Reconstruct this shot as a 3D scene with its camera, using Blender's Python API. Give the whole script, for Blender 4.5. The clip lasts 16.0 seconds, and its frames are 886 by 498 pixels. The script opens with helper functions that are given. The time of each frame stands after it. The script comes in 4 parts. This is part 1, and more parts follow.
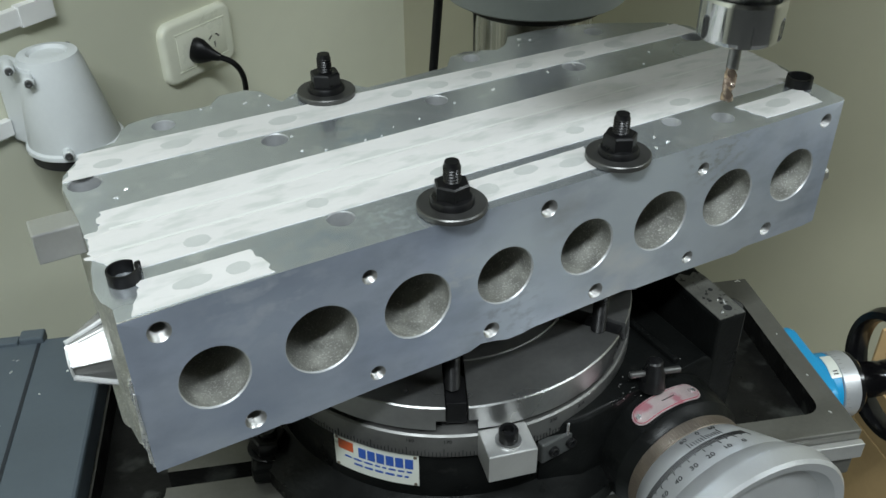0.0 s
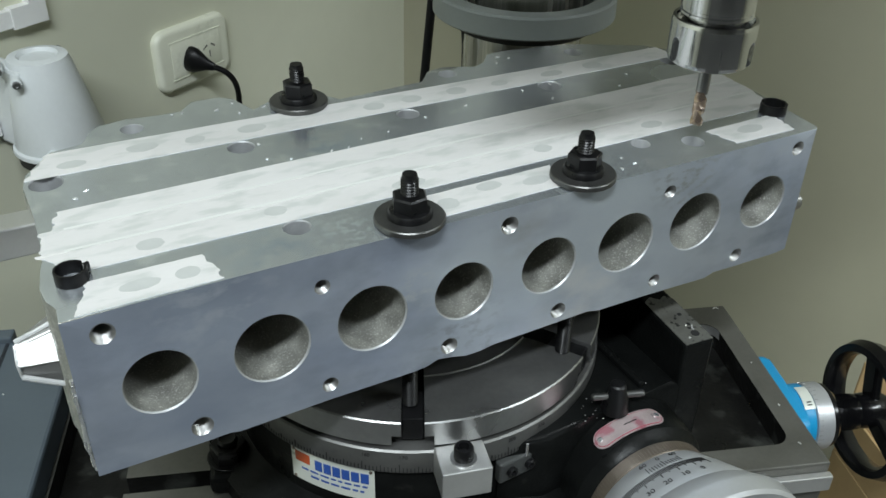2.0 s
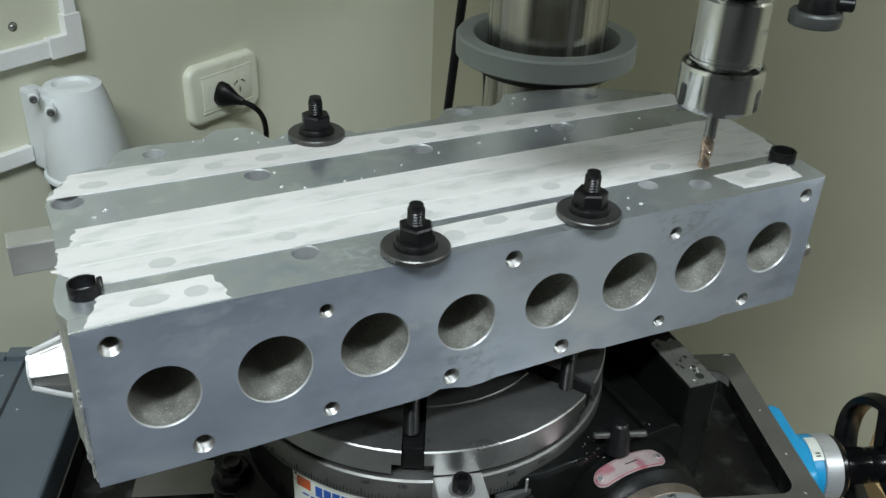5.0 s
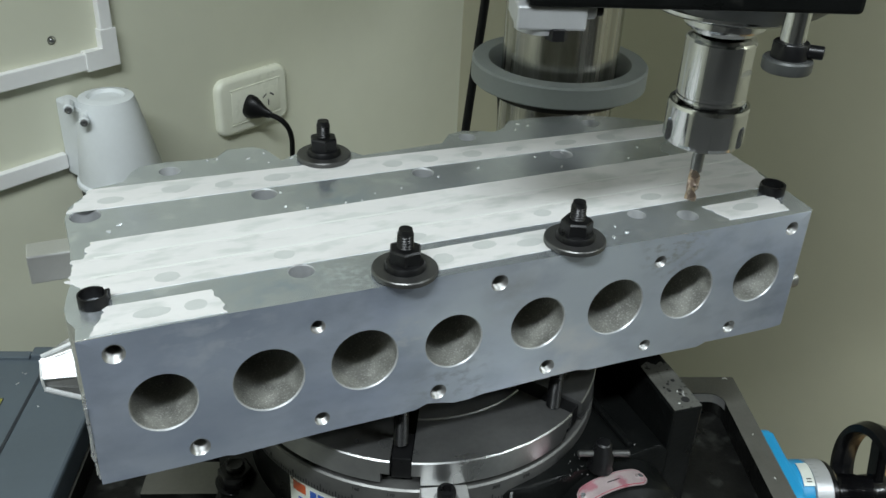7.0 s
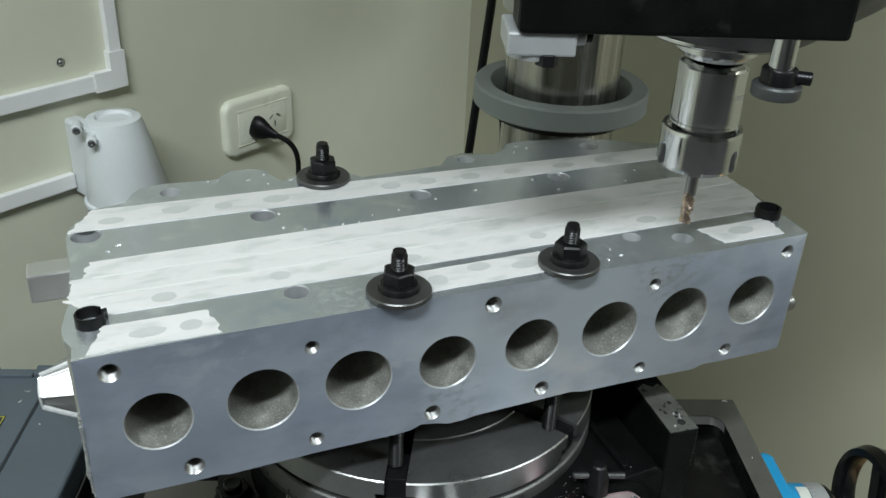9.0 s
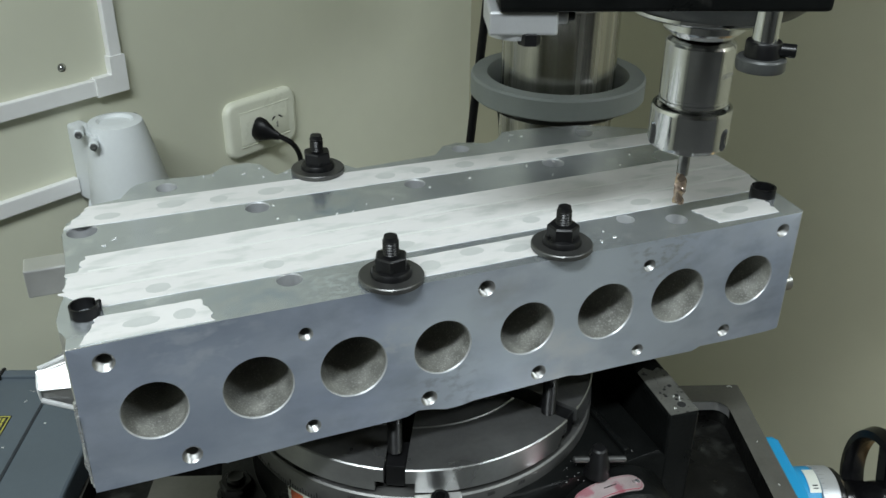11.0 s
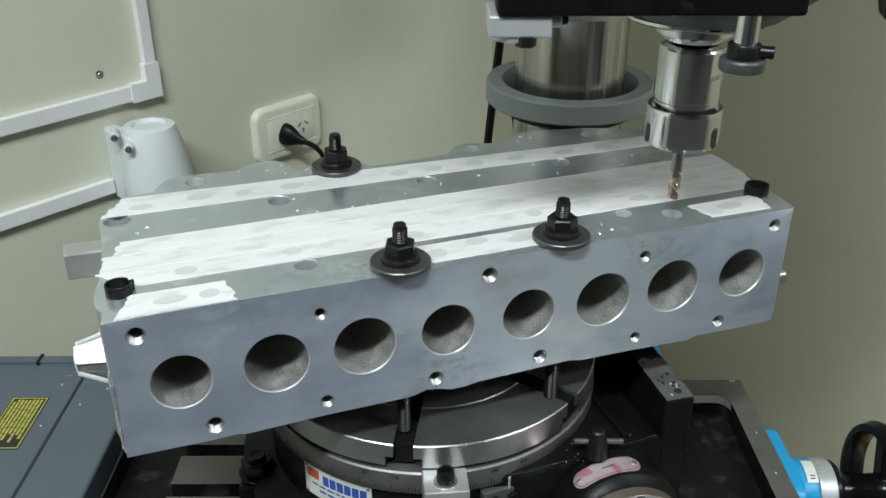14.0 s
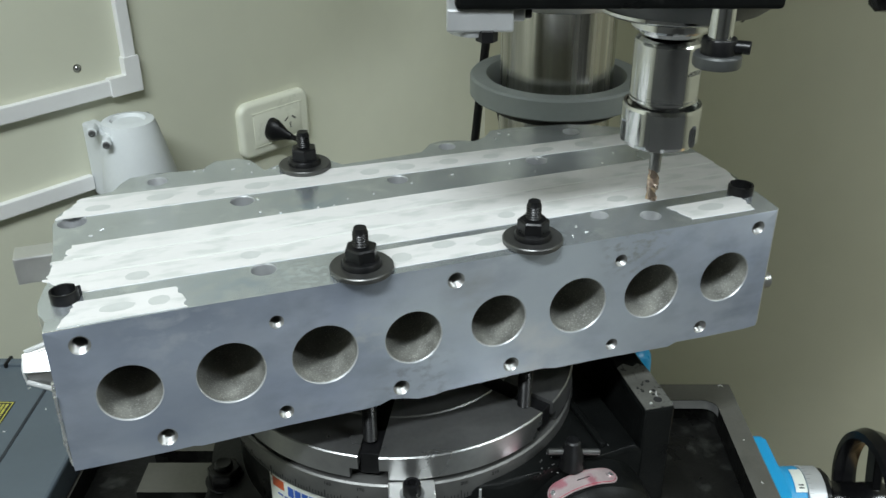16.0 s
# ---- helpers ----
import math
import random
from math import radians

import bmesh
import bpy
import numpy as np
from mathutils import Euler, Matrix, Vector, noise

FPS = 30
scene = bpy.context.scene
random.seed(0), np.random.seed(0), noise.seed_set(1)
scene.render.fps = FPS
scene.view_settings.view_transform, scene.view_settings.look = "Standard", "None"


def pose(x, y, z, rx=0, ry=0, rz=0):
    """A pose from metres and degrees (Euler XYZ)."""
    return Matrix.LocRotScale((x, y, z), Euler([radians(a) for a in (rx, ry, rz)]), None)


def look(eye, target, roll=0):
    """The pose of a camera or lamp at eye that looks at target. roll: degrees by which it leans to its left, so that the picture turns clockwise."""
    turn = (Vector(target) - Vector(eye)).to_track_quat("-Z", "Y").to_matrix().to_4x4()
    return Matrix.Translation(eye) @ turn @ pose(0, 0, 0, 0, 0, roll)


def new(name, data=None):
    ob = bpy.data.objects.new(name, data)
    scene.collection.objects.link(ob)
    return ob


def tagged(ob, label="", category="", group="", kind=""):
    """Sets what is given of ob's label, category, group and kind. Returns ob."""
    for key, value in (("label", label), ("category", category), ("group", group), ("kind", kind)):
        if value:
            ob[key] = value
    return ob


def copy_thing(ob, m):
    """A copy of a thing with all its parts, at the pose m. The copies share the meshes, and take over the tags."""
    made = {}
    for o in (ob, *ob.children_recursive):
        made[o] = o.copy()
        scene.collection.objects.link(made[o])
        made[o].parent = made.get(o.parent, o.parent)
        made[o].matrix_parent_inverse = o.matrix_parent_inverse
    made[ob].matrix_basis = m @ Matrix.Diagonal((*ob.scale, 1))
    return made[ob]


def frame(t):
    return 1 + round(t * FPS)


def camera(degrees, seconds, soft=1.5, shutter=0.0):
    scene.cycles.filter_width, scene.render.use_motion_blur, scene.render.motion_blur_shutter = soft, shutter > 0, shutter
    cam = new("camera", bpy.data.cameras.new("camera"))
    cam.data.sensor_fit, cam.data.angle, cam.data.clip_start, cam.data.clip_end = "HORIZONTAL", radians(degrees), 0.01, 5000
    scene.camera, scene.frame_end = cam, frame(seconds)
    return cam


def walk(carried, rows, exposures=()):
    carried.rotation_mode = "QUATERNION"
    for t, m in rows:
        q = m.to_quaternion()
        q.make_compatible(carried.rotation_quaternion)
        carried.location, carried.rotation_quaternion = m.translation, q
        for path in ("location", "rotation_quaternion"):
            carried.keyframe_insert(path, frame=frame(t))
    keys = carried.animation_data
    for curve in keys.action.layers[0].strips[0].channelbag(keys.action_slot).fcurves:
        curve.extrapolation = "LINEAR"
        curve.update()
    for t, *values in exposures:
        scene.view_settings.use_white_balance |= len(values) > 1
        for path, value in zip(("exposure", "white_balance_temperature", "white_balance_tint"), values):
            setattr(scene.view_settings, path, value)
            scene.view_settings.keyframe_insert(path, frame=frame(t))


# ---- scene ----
cam = camera(52.4, 16.0)
PATH = [
    (0, (-0.245, -0.328, 1.345), (0.565, 1.109, 0.215), -0.5),
    (0.5, (-0.233, -0.332, 1.336), (0.6, 1.111, 0.23), 0.2),
    (1, (-0.225, -0.335, 1.342), (0.593, 1.121, 0.241), 0.3),
    (1.5, (-0.226, -0.339, 1.34), (0.583, 1.121, 0.239), 0.8),
    (2, (-0.222, -0.34, 1.341), (0.586, 1.126, 0.247), 1.3),
    (2.5, (-0.223, -0.339, 1.347), (0.586, 1.133, 0.261), 1.8),
    (3, (-0.225, -0.34, 1.345), (0.577, 1.146, 0.273), 2.4),
    (3.5, (-0.227, -0.34, 1.341), (0.589, 1.145, 0.279), 2.7),
    (4, (-0.227, -0.339, 1.339), (0.58, 1.17, 0.304), 2.3),
    (6.5, (-0.199, -0.388, 1.353), (0.526, 1.183, 0.35), 2.7),
    (7, (-0.201, -0.384, 1.362), (0.502, 1.199, 0.362), 2.7),
    (7.5, (-0.204, -0.392, 1.366), (0.493, 1.202, 0.38), 3.5),
    (8, (-0.2, -0.394, 1.367), (0.49, 1.209, 0.391), 3.0),
    (8.5, (-0.196, -0.391, 1.367), (0.49, 1.219, 0.399), 2.7),
    (11, (-0.184, -0.402, 1.357), (0.475, 1.227, 0.402), 0.6),
    (11.5, (-0.181, -0.411, 1.362), (0.451, 1.231, 0.409), -0.5),
    (12, (-0.194, -0.427, 1.371), (0.436, 1.212, 0.414), -0.6),
    (12.5, (-0.203, -0.452, 1.364), (0.457, 1.178, 0.412), -1.3),
    (13, (-0.192, -0.446, 1.362), (0.418, 1.21, 0.421), -0.7),
    (13.5, (-0.184, -0.447, 1.356), (0.429, 1.213, 0.422), 0.1),
    (14, (-0.186, -0.445, 1.362), (0.418, 1.22, 0.433), 0.1),
    (14.5, (-0.178, -0.44, 1.361), (0.431, 1.223, 0.432), 0.0),
    (15, (-0.178, -0.435, 1.36), (0.426, 1.231, 0.432), 0.2),
    (15.5, (-0.177, -0.436, 1.359), (0.422, 1.228, 0.426), 0.1),
    (16, (-0.153, -0.43, 1.357), (0.431, 1.233, 0.412), -0.1),
]
walk(cam, [(t, look(eye, target, roll)) for t, eye, target, roll in PATH], [(0, -0.20), (4, -0.18), (8, -0.18), (12, -0.17), (12.8, -0.02), (13.5, 0.03), (14.5, 0.0), (16, 0.0)])

# ---- light ----
# Three frames of reference: the workpiece (world), the milling machine and the room.
MILL = pose(0, 0, 0, 0, 0, -19.5)      # x along the machine table, y towards the column
ROOM = pose(0, 0, 0, 0, 0, 29.0)       # x along the socket wall, y into that wall
TOP = 1.10                             # deck of the cylinder head
TABLE = 0.870                          # machine table
PLATE = 0.975                          # rotary table
WALL_V, CORNER_U = 0.66, 0.853
ROOM_U0, ROOM_V0, ROOM_H = -3.6, -4.4, 2.6

world = bpy.data.worlds.new("world")
scene.world = world
world.use_nodes = True
world.node_tree.nodes["Background"].inputs[0].default_value = (0.75, 0.85, 1.0, 1)
world.node_tree.nodes["Background"].inputs[1].default_value = 0.0


def area_lamp(name, at, target, sx, sy, watts, colour):
    data = bpy.data.lights.new(name, "AREA")
    data.shape, data.size, data.size_y, data.energy, data.color = "RECTANGLE", sx, sy, watts, colour
    ob = new(name, data)
    ob.matrix_world = look(at, target)
    return ob


LAMP_AT = ROOM @ Vector((-1.05, -0.36, 2.50))
area_lamp("ceiling_lamp_light", LAMP_AT, LAMP_AT - Vector((0, 0.001, 1)), 1.2, 0.16, 61, (0.88, 0.965, 1.0))
# Fill light without a known lamp, added to brighten the walls and the head.
FILL_AT = ROOM @ Vector((0.62, -2.0, 2.50))
area_lamp("fill_light", FILL_AT, FILL_AT - Vector((0, 0.001, 1)), 1.2, 0.16, 52, (0.88, 0.965, 1.0))

# ---- materials ----


def material(name, colour, rough=0.5, metal=0.0, var=0.12, scale=30.0, bump=0.0, bump_scale=400.0, rough_var=0.1, stains=None, stretch=None, coat=0.0, spec=0.5, stains2=None, marks=()):
    """Colour varied at two scales, roughness varied too, and a fine relief."""
    m = bpy.data.materials.new(name)
    m.use_nodes = True
    nt = m.node_tree
    bsdf = nt.nodes["Principled BSDF"]
    N, L = nt.nodes.new, nt.links.new
    co = N("ShaderNodeTexCoord")
    src = co.outputs["Object"]
    if stretch:
        mp = N("ShaderNodeMapping")
        mp.inputs["Scale"].default_value = stretch
        L(src, mp.inputs[0])
        src = mp.outputs[0]

    def noise_tex(sc, detail=4):
        n = N("ShaderNodeTexNoise")
        n.inputs["Scale"].default_value, n.inputs["Detail"].default_value = sc, detail
        L(src, n.inputs["Vector"])
        return n.outputs["Fac"]

    big, fine = noise_tex(scale), noise_tex(scale * 9, 6)
    mix = N("ShaderNodeMath")
    mix.operation = "MULTIPLY_ADD"
    L(fine, mix.inputs[0])
    mix.inputs[1].default_value = 0.4
    L(big, mix.inputs[2])
    ramp = N("ShaderNodeMapRange")
    L(mix.outputs[0], ramp.inputs[0])
    ramp.inputs[1].default_value, ramp.inputs[2].default_value = 0.35, 1.05
    ramp.inputs[3].default_value, ramp.inputs[4].default_value = 1 - var, 1 + var
    tint = N("ShaderNodeMix")
    tint.data_type, tint.blend_type = "RGBA", "MULTIPLY"
    tint.inputs[0].default_value = 1.0
    tint.inputs[6].default_value = (*colour, 1)
    L(ramp.outputs[0], tint.inputs[7])
    out = tint.outputs[2]
    # Second colours over noise: stains, tarnish, and the column's painted reflections.
    for colour2, sc, lo, hi in [q for q in (stains, stains2) if q]:
        st = noise_tex(sc, 8)
        r2 = N("ShaderNodeMapRange")
        L(st, r2.inputs[0])
        r2.inputs[1].default_value, r2.inputs[2].default_value = lo, hi
        mx = N("ShaderNodeMix")
        mx.data_type = "RGBA"
        L(r2.outputs[0], mx.inputs[0])
        L(out, mx.inputs[6])
        mx.inputs[7].default_value = (*colour2, 1)
        out = mx.outputs[2]
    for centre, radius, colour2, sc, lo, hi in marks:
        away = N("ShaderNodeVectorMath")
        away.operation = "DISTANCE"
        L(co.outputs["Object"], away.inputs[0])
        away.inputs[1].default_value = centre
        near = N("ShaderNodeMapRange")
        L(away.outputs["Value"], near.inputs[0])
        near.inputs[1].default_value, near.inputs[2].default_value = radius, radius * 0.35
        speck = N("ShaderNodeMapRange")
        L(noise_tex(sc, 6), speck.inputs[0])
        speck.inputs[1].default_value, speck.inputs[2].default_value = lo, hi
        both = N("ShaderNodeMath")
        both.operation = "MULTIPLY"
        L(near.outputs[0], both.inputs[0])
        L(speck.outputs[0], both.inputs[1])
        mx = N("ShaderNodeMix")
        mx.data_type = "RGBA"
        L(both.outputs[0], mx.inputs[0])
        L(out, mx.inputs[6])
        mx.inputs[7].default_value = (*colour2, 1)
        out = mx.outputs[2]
    L(out, bsdf.inputs["Base Color"])
    rr = N("ShaderNodeMapRange")
    L(big, rr.inputs[0])
    rr.inputs[1].default_value, rr.inputs[2].default_value = 0.3, 0.7
    rr.inputs[3].default_value, rr.inputs[4].default_value = max(0.03, rough - rough_var), min(1, rough + rough_var)
    L(rr.outputs[0], bsdf.inputs["Roughness"])
    bsdf.inputs["Metallic"].default_value = metal
    bsdf.inputs["Specular IOR Level"].default_value = spec
    bsdf.inputs["Coat Weight"].default_value = coat
    if bump:
        b = N("ShaderNodeBump")
        b.inputs["Strength"].default_value = bump
        b.inputs["Distance"].default_value = 0.001
        L(noise_tex(bump_scale, 5), b.inputs["Height"])
        L(b.outputs[0], bsdf.inputs["Normal"])
    return m


# The widest marks paint in reflected tone: darker left, lighter middle and right.
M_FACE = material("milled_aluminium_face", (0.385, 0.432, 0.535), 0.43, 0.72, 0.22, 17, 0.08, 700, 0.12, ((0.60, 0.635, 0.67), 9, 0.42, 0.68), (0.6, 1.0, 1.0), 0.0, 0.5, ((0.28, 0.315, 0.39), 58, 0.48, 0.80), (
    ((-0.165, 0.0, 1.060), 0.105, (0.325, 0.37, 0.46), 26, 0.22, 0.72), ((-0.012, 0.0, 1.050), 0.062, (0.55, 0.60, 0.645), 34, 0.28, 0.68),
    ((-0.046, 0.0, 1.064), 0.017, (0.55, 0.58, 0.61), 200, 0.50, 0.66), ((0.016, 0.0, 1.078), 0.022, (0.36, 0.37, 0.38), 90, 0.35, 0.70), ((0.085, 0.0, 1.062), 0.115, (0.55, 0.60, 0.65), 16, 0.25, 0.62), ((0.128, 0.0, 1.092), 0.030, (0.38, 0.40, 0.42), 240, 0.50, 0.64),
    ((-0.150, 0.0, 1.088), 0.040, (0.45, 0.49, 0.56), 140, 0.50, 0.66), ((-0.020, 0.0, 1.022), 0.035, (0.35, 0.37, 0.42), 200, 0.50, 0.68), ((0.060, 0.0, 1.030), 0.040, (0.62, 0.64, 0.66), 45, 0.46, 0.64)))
# Deck base is raised above the face's to include the walls it reflects.
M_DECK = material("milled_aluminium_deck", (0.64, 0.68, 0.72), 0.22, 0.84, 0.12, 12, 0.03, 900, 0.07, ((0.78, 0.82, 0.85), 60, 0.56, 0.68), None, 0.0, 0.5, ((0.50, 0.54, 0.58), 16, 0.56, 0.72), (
    ((-0.078, 0.020, TOP), 0.026, (0.80, 0.87, 0.92), 230, 0.50, 0.58), ((0.085, 0.014, TOP), 0.028, (0.78, 0.85, 0.90), 260, 0.52, 0.60), ((-0.120, 0.018, TOP), 0.036, (0.52, 0.60, 0.68), 60, 0.42, 0.62), ((-0.055, 0.118, TOP), 0.030, (0.50, 0.58, 0.66), 70, 0.44, 0.60)))
M_CAST = material("cast_aluminium", (0.35, 0.35, 0.32), 0.46, 0.65, 0.32, 90, 0.6, 1700, 0.15, ((0.64, 0.64, 0.60), 850, 0.55, 0.68))
M_FRESH = material("bright_machined_aluminium", (0.78, 0.79, 0.80), 0.24, 0.9, 0.14, 40, 0.05, 600)
M_TAPE = material("masking_tape", (0.575, 0.566, 0.558), 0.62, 0.0, 0.07, 45, 0.15, 500, 0.05, ((0.47, 0.48, 0.465), 100, 0.50, 0.64), (0.38, 1.0, 1.0))
M_TAPE2 = material("doubled_masking_tape", (0.60, 0.61, 0.59), 0.62, 0.0, 0.07, 45, 0.15, 500, 0.05, ((0.56, 0.57, 0.55), 90, 0.48, 0.72), (0.22, 1.0, 1.0))
M_STAIN = material("oil_stained_tape", (0.43, 0.44, 0.43), 0.6, 0.0, 0.07, 120, 0.15, 500, 0.05)
M_BLACKOX = material("black_oxide_steel", (0.006, 0.006, 0.0065), 0.34, 0.10, 0.3, 120, 0.05, 800, 0.1, None, None, 0.0, 0.28)
M_WASHER = material("dark_steel_washer", (0.12, 0.12, 0.117), 0.42, 0.85, 0.18, 90, 0.05, 900)
M_RING = material("dull_scale_steel", (0.16, 0.16, 0.155), 0.44, 0.75, 0.2, 40, 0.04, 900, 0.1)
M_THREAD = material("threaded_aluminium", (0.34, 0.34, 0.335), 0.40, 0.9, 0.15, 60, 0.05, 600)
M_STEEL = material("ground_steel", (0.31, 0.312, 0.31), 0.33, 0.90, 0.18, 30, 0.04, 900, 0.08)
M_TABLE = material("ground_cast_iron", (0.13, 0.128, 0.114), 0.46, 0.55, 0.2, 35, 0.05, 900, 0.1, ((0.15, 0.145, 0.13), 25, 0.55, 0.75))
M_BLACK = material("black_painted_iron", (0.0042, 0.0046, 0.0045), 0.36, 0.0, 0.35, 40, 0.25, 300, 0.12, ((0.022, 0.022, 0.020), 60, 0.66, 0.85), None, 0.0, 0.12)
M_POCKET = material("oily_cast_pocket", (0.008, 0.008, 0.0075), 0.38, 0.0, 0.4, 30, 0.4, 250, 0.15, ((0.055, 0.058, 0.052), 38, 0.55, 0.80), None, 0.0, 0.15)
M_CHROME = material("polished_steel", (0.64, 0.645, 0.655), 0.14, 1.0, 0.08, 40, 0.0, 400, 0.04)
# Bare steel; the pale and dark upright streaks are reflections held in the colour.
M_COLUMN = material("turned_steel_reflection_streaks", (0.46, 0.45, 0.42), 0.24, 1.0, 0.34, 8, 0.0, 300, 0.08, ((0.26, 0.25, 0.22), 5, 0.5, 0.72), (14, 14, 0.25), 0.0, 0.5, ((0.66, 0.65, 0.62), 12, 0.56, 0.66))
M_GREY = material("grey_painted_iron", (0.21, 0.23, 0.225), 0.45, 0.0, 0.08, 30, 0.08, 400)
M_STOP = material("dark_grey_steel", (0.06, 0.063, 0.062), 0.4, 0.3, 0.12, 60, 0.05, 500)
M_BOX = material("blue_grey_enamel", (0.070, 0.088, 0.105), 0.42, 0.0, 0.10, 20, 0.06, 300, 0.08)
M_DARKLINE = material("dark_joint", (0.012, 0.016, 0.022), 0.6, 0, 0.2, 60)
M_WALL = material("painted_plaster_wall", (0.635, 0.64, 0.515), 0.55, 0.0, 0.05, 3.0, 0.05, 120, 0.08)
# East wall: an olive tone, darkened in the base colour for its weaker light.
M_WALL_E = material("olive_plaster_wall_shaded", (0.475, 0.46, 0.34), 0.5, 0.0, 0.06, 3.0, 0.05, 120, 0.08)
# Ceiling, floor and dark walls are unseen; low colours keep bounced light down.
M_CEIL = material("unseen_ceiling_low_bounce", (0.48, 0.48, 0.45), 0.8, 0.0, 0.03, 4)
M_FLOOR = material("grey_concrete_floor", (0.12, 0.12, 0.115), 0.6, 0.0, 0.15, 3, 0.1, 80)
M_WALL_D = material("unseen_wall_low_bounce", (0.16, 0.16, 0.15), 0.6, 0.0, 0.1, 3.0, 0.05, 120, 0.08)
M_WHITE = material("white_plastic", (0.78, 0.78, 0.77), 0.4, 0.0, 0.04, 20, 0.02, 300)
M_PAINTW = material("white_painted_metal", (0.66, 0.69, 0.70), 0.4, 0.0, 0.05, 25, 0.06, 300)
M_IVORY = material("ivory_plastic", (0.74, 0.75, 0.63), 0.35, 0.0, 0.04, 30)
M_RUBBER = material("black_rubber", (0.005, 0.005, 0.0055), 0.42, 0.0, 0.2, 60, 0, 400, 0.1, None, None, 0.0, 0.25)
M_BLUE = material("bright_blue_paint", (0.008, 0.24, 0.47), 0.35, 0.0, 0.06, 30, 0.05, 300)
M_BORE = material("drilled_aluminium_bore", (0.42, 0.43, 0.44), 0.45, 0.5, 0.15, 60, 0.05, 600)
M_ALU = material("satin_aluminium", (0.62, 0.62, 0.61), 0.40, 0.85, 0.08, 40, 0.03, 700)
M_BRASSY = material("knurled_steel", (0.22, 0.185, 0.15), 0.4, 0.8, 0.12, 60, 0.1, 900)
M_COPPER = material("coated_carbide", (0.44, 0.34, 0.27), 0.25, 0.9, 0.15, 150)
M_CARD = material("brown_cardboard", (0.48, 0.33, 0.16), 0.75, 0.0, 0.12, 20, 0.2, 120)
M_YELLOW = material("yellow_print", (0.38, 0.36, 0.06), 0.5, 0, 0.06, 60)
M_INK = material("black_ink", (0.012, 0.012, 0.012), 0.6, 0, 0.1, 60)
M_BLUEINK = material("blue_ink", (0.02, 0.07, 0.30), 0.5, 0, 0.1, 60)
M_ORANGE = material("orange_red_ink", (0.42, 0.075, 0.02), 0.5, 0, 0.1, 60)
M_PINKPLATE = material("etched_pink_plate", (0.46, 0.38, 0.38), 0.35, 0.5, 0.2, 80, 0, 300, 0.1, ((0.40, 0.17, 0.20), 90, 0.54, 0.66))
M_REDINK = material("dark_red_ink", (0.34, 0.06, 0.09), 0.45, 0.1, 0.2, 60)
M_WORN = material("worn_pitted_iron", (0.20, 0.20, 0.18), 0.42, 0.7, 0.25, 60, 0.3, 500, 0.1, ((0.035, 0.035, 0.03), 230, 0.60, 0.68))
M_NAME = material("printed_metal_plate", (0.70, 0.72, 0.66), 0.35, 0.3, 0.06, 60)
M_BENCH = material("dark_bench_steel", (0.05, 0.055, 0.06), 0.5, 0.0, 0.15, 15)
# Paler copy of the lug's metal: lamplight on ridge and rims as base colour.
M_LUG = material("lit_ridge_aluminium", (0.72, 0.73, 0.74), 0.36, 0.45, 0.10, 90, 0.25, 700, 0.12)
M_DIAL = material("frosted_aluminium", (0.50, 0.51, 0.52), 0.42, 0.60, 0.06, 60, 0.06, 1200, 0.06)
M_GLOSS = material("glossy_black_enamel", (0.004, 0.004, 0.0045), 0.20, 0.0, 0.2, 40, 0.06, 200, 0.06, None, None, 0.0, 0.4)
M_CHIP = material("aluminium_chip", (0.85, 0.85, 0.84), 0.3, 0.6, 0.1, 60)

# ---- building blocks ----


def part(name, bm, mat, parent=None, label="", smooth=True, angle=35):
    """One mesh object out of a bmesh, under a thing or part."""
    me = bpy.data.meshes.new(name)
    bmesh.ops.recalc_face_normals(bm, faces=bm.faces)
    if smooth:
        for e in bm.edges:
            if len(e.link_faces) == 2 and e.calc_face_angle(0) > radians(angle):
                e.smooth = False
        plane = bm.faces.layers.int.get("plane")
        for f in bm.faces:
            f.smooth = not (plane and f[plane])
    bm.to_mesh(me)
    bm.free()
    me.materials.append(mat)
    ob = new(name, me)
    if parent is not None:
        ob.parent = parent
    if label:
        tagged(ob, label)
    return ob


def thing(name, label, category, group="", kind="", m=None):
    ob = new(name)
    ob.empty_display_size = 0.02
    if m is not None:
        ob.matrix_world = m
    return tagged(ob, label, category, group, kind)


def add_box(bm, lo, hi, bevel=0.0, m=None, seg=2):
    plane = bm.faces.layers.int.get("plane") or bm.faces.layers.int.new("plane")
    vs = [bm.verts.new((x, y, z)) for x in (lo[0], hi[0]) for y in (lo[1], hi[1]) for z in (lo[2], hi[2])]
    fs = [bm.faces.new([vs[i] for i in q]) for q in ((0, 1, 3, 2), (4, 6, 7, 5), (0, 4, 5, 1), (2, 3, 7, 6), (0, 2, 6, 4), (1, 5, 7, 3))]
    for f in fs:
        f[plane] = 1
    if bevel:
        es = list({e for f in fs for e in f.edges})
        out = bmesh.ops.bevel(bm, geom=es, offset=bevel, segments=seg, affect="EDGES", profile=0.5)
        vs = list({v for f in out["faces"] for v in f.verts} | {v for v in vs if v.is_valid})
    if m is not None:
        for v in vs:
            v.co = m @ v.co
    return vs


def boxm(lo, hi, bevel=0.0, m=None, seg=2):
    bm = bmesh.new()
    add_box(bm, lo, hi, bevel, m, seg)
    return bm


def add_lathe(bm, profile, seg=48, m=None, a0=0.0, a1=360.0, closed=False):
    """Profile of (radius, height) turned round z; closed joins its end to its start."""
    full = abs(a1 - a0) >= 359.9
    n = seg if full else seg + 1
    rings = []
    for r, z in profile:
        if r <= 1e-6:
            v = bm.verts.new((0, 0, z))
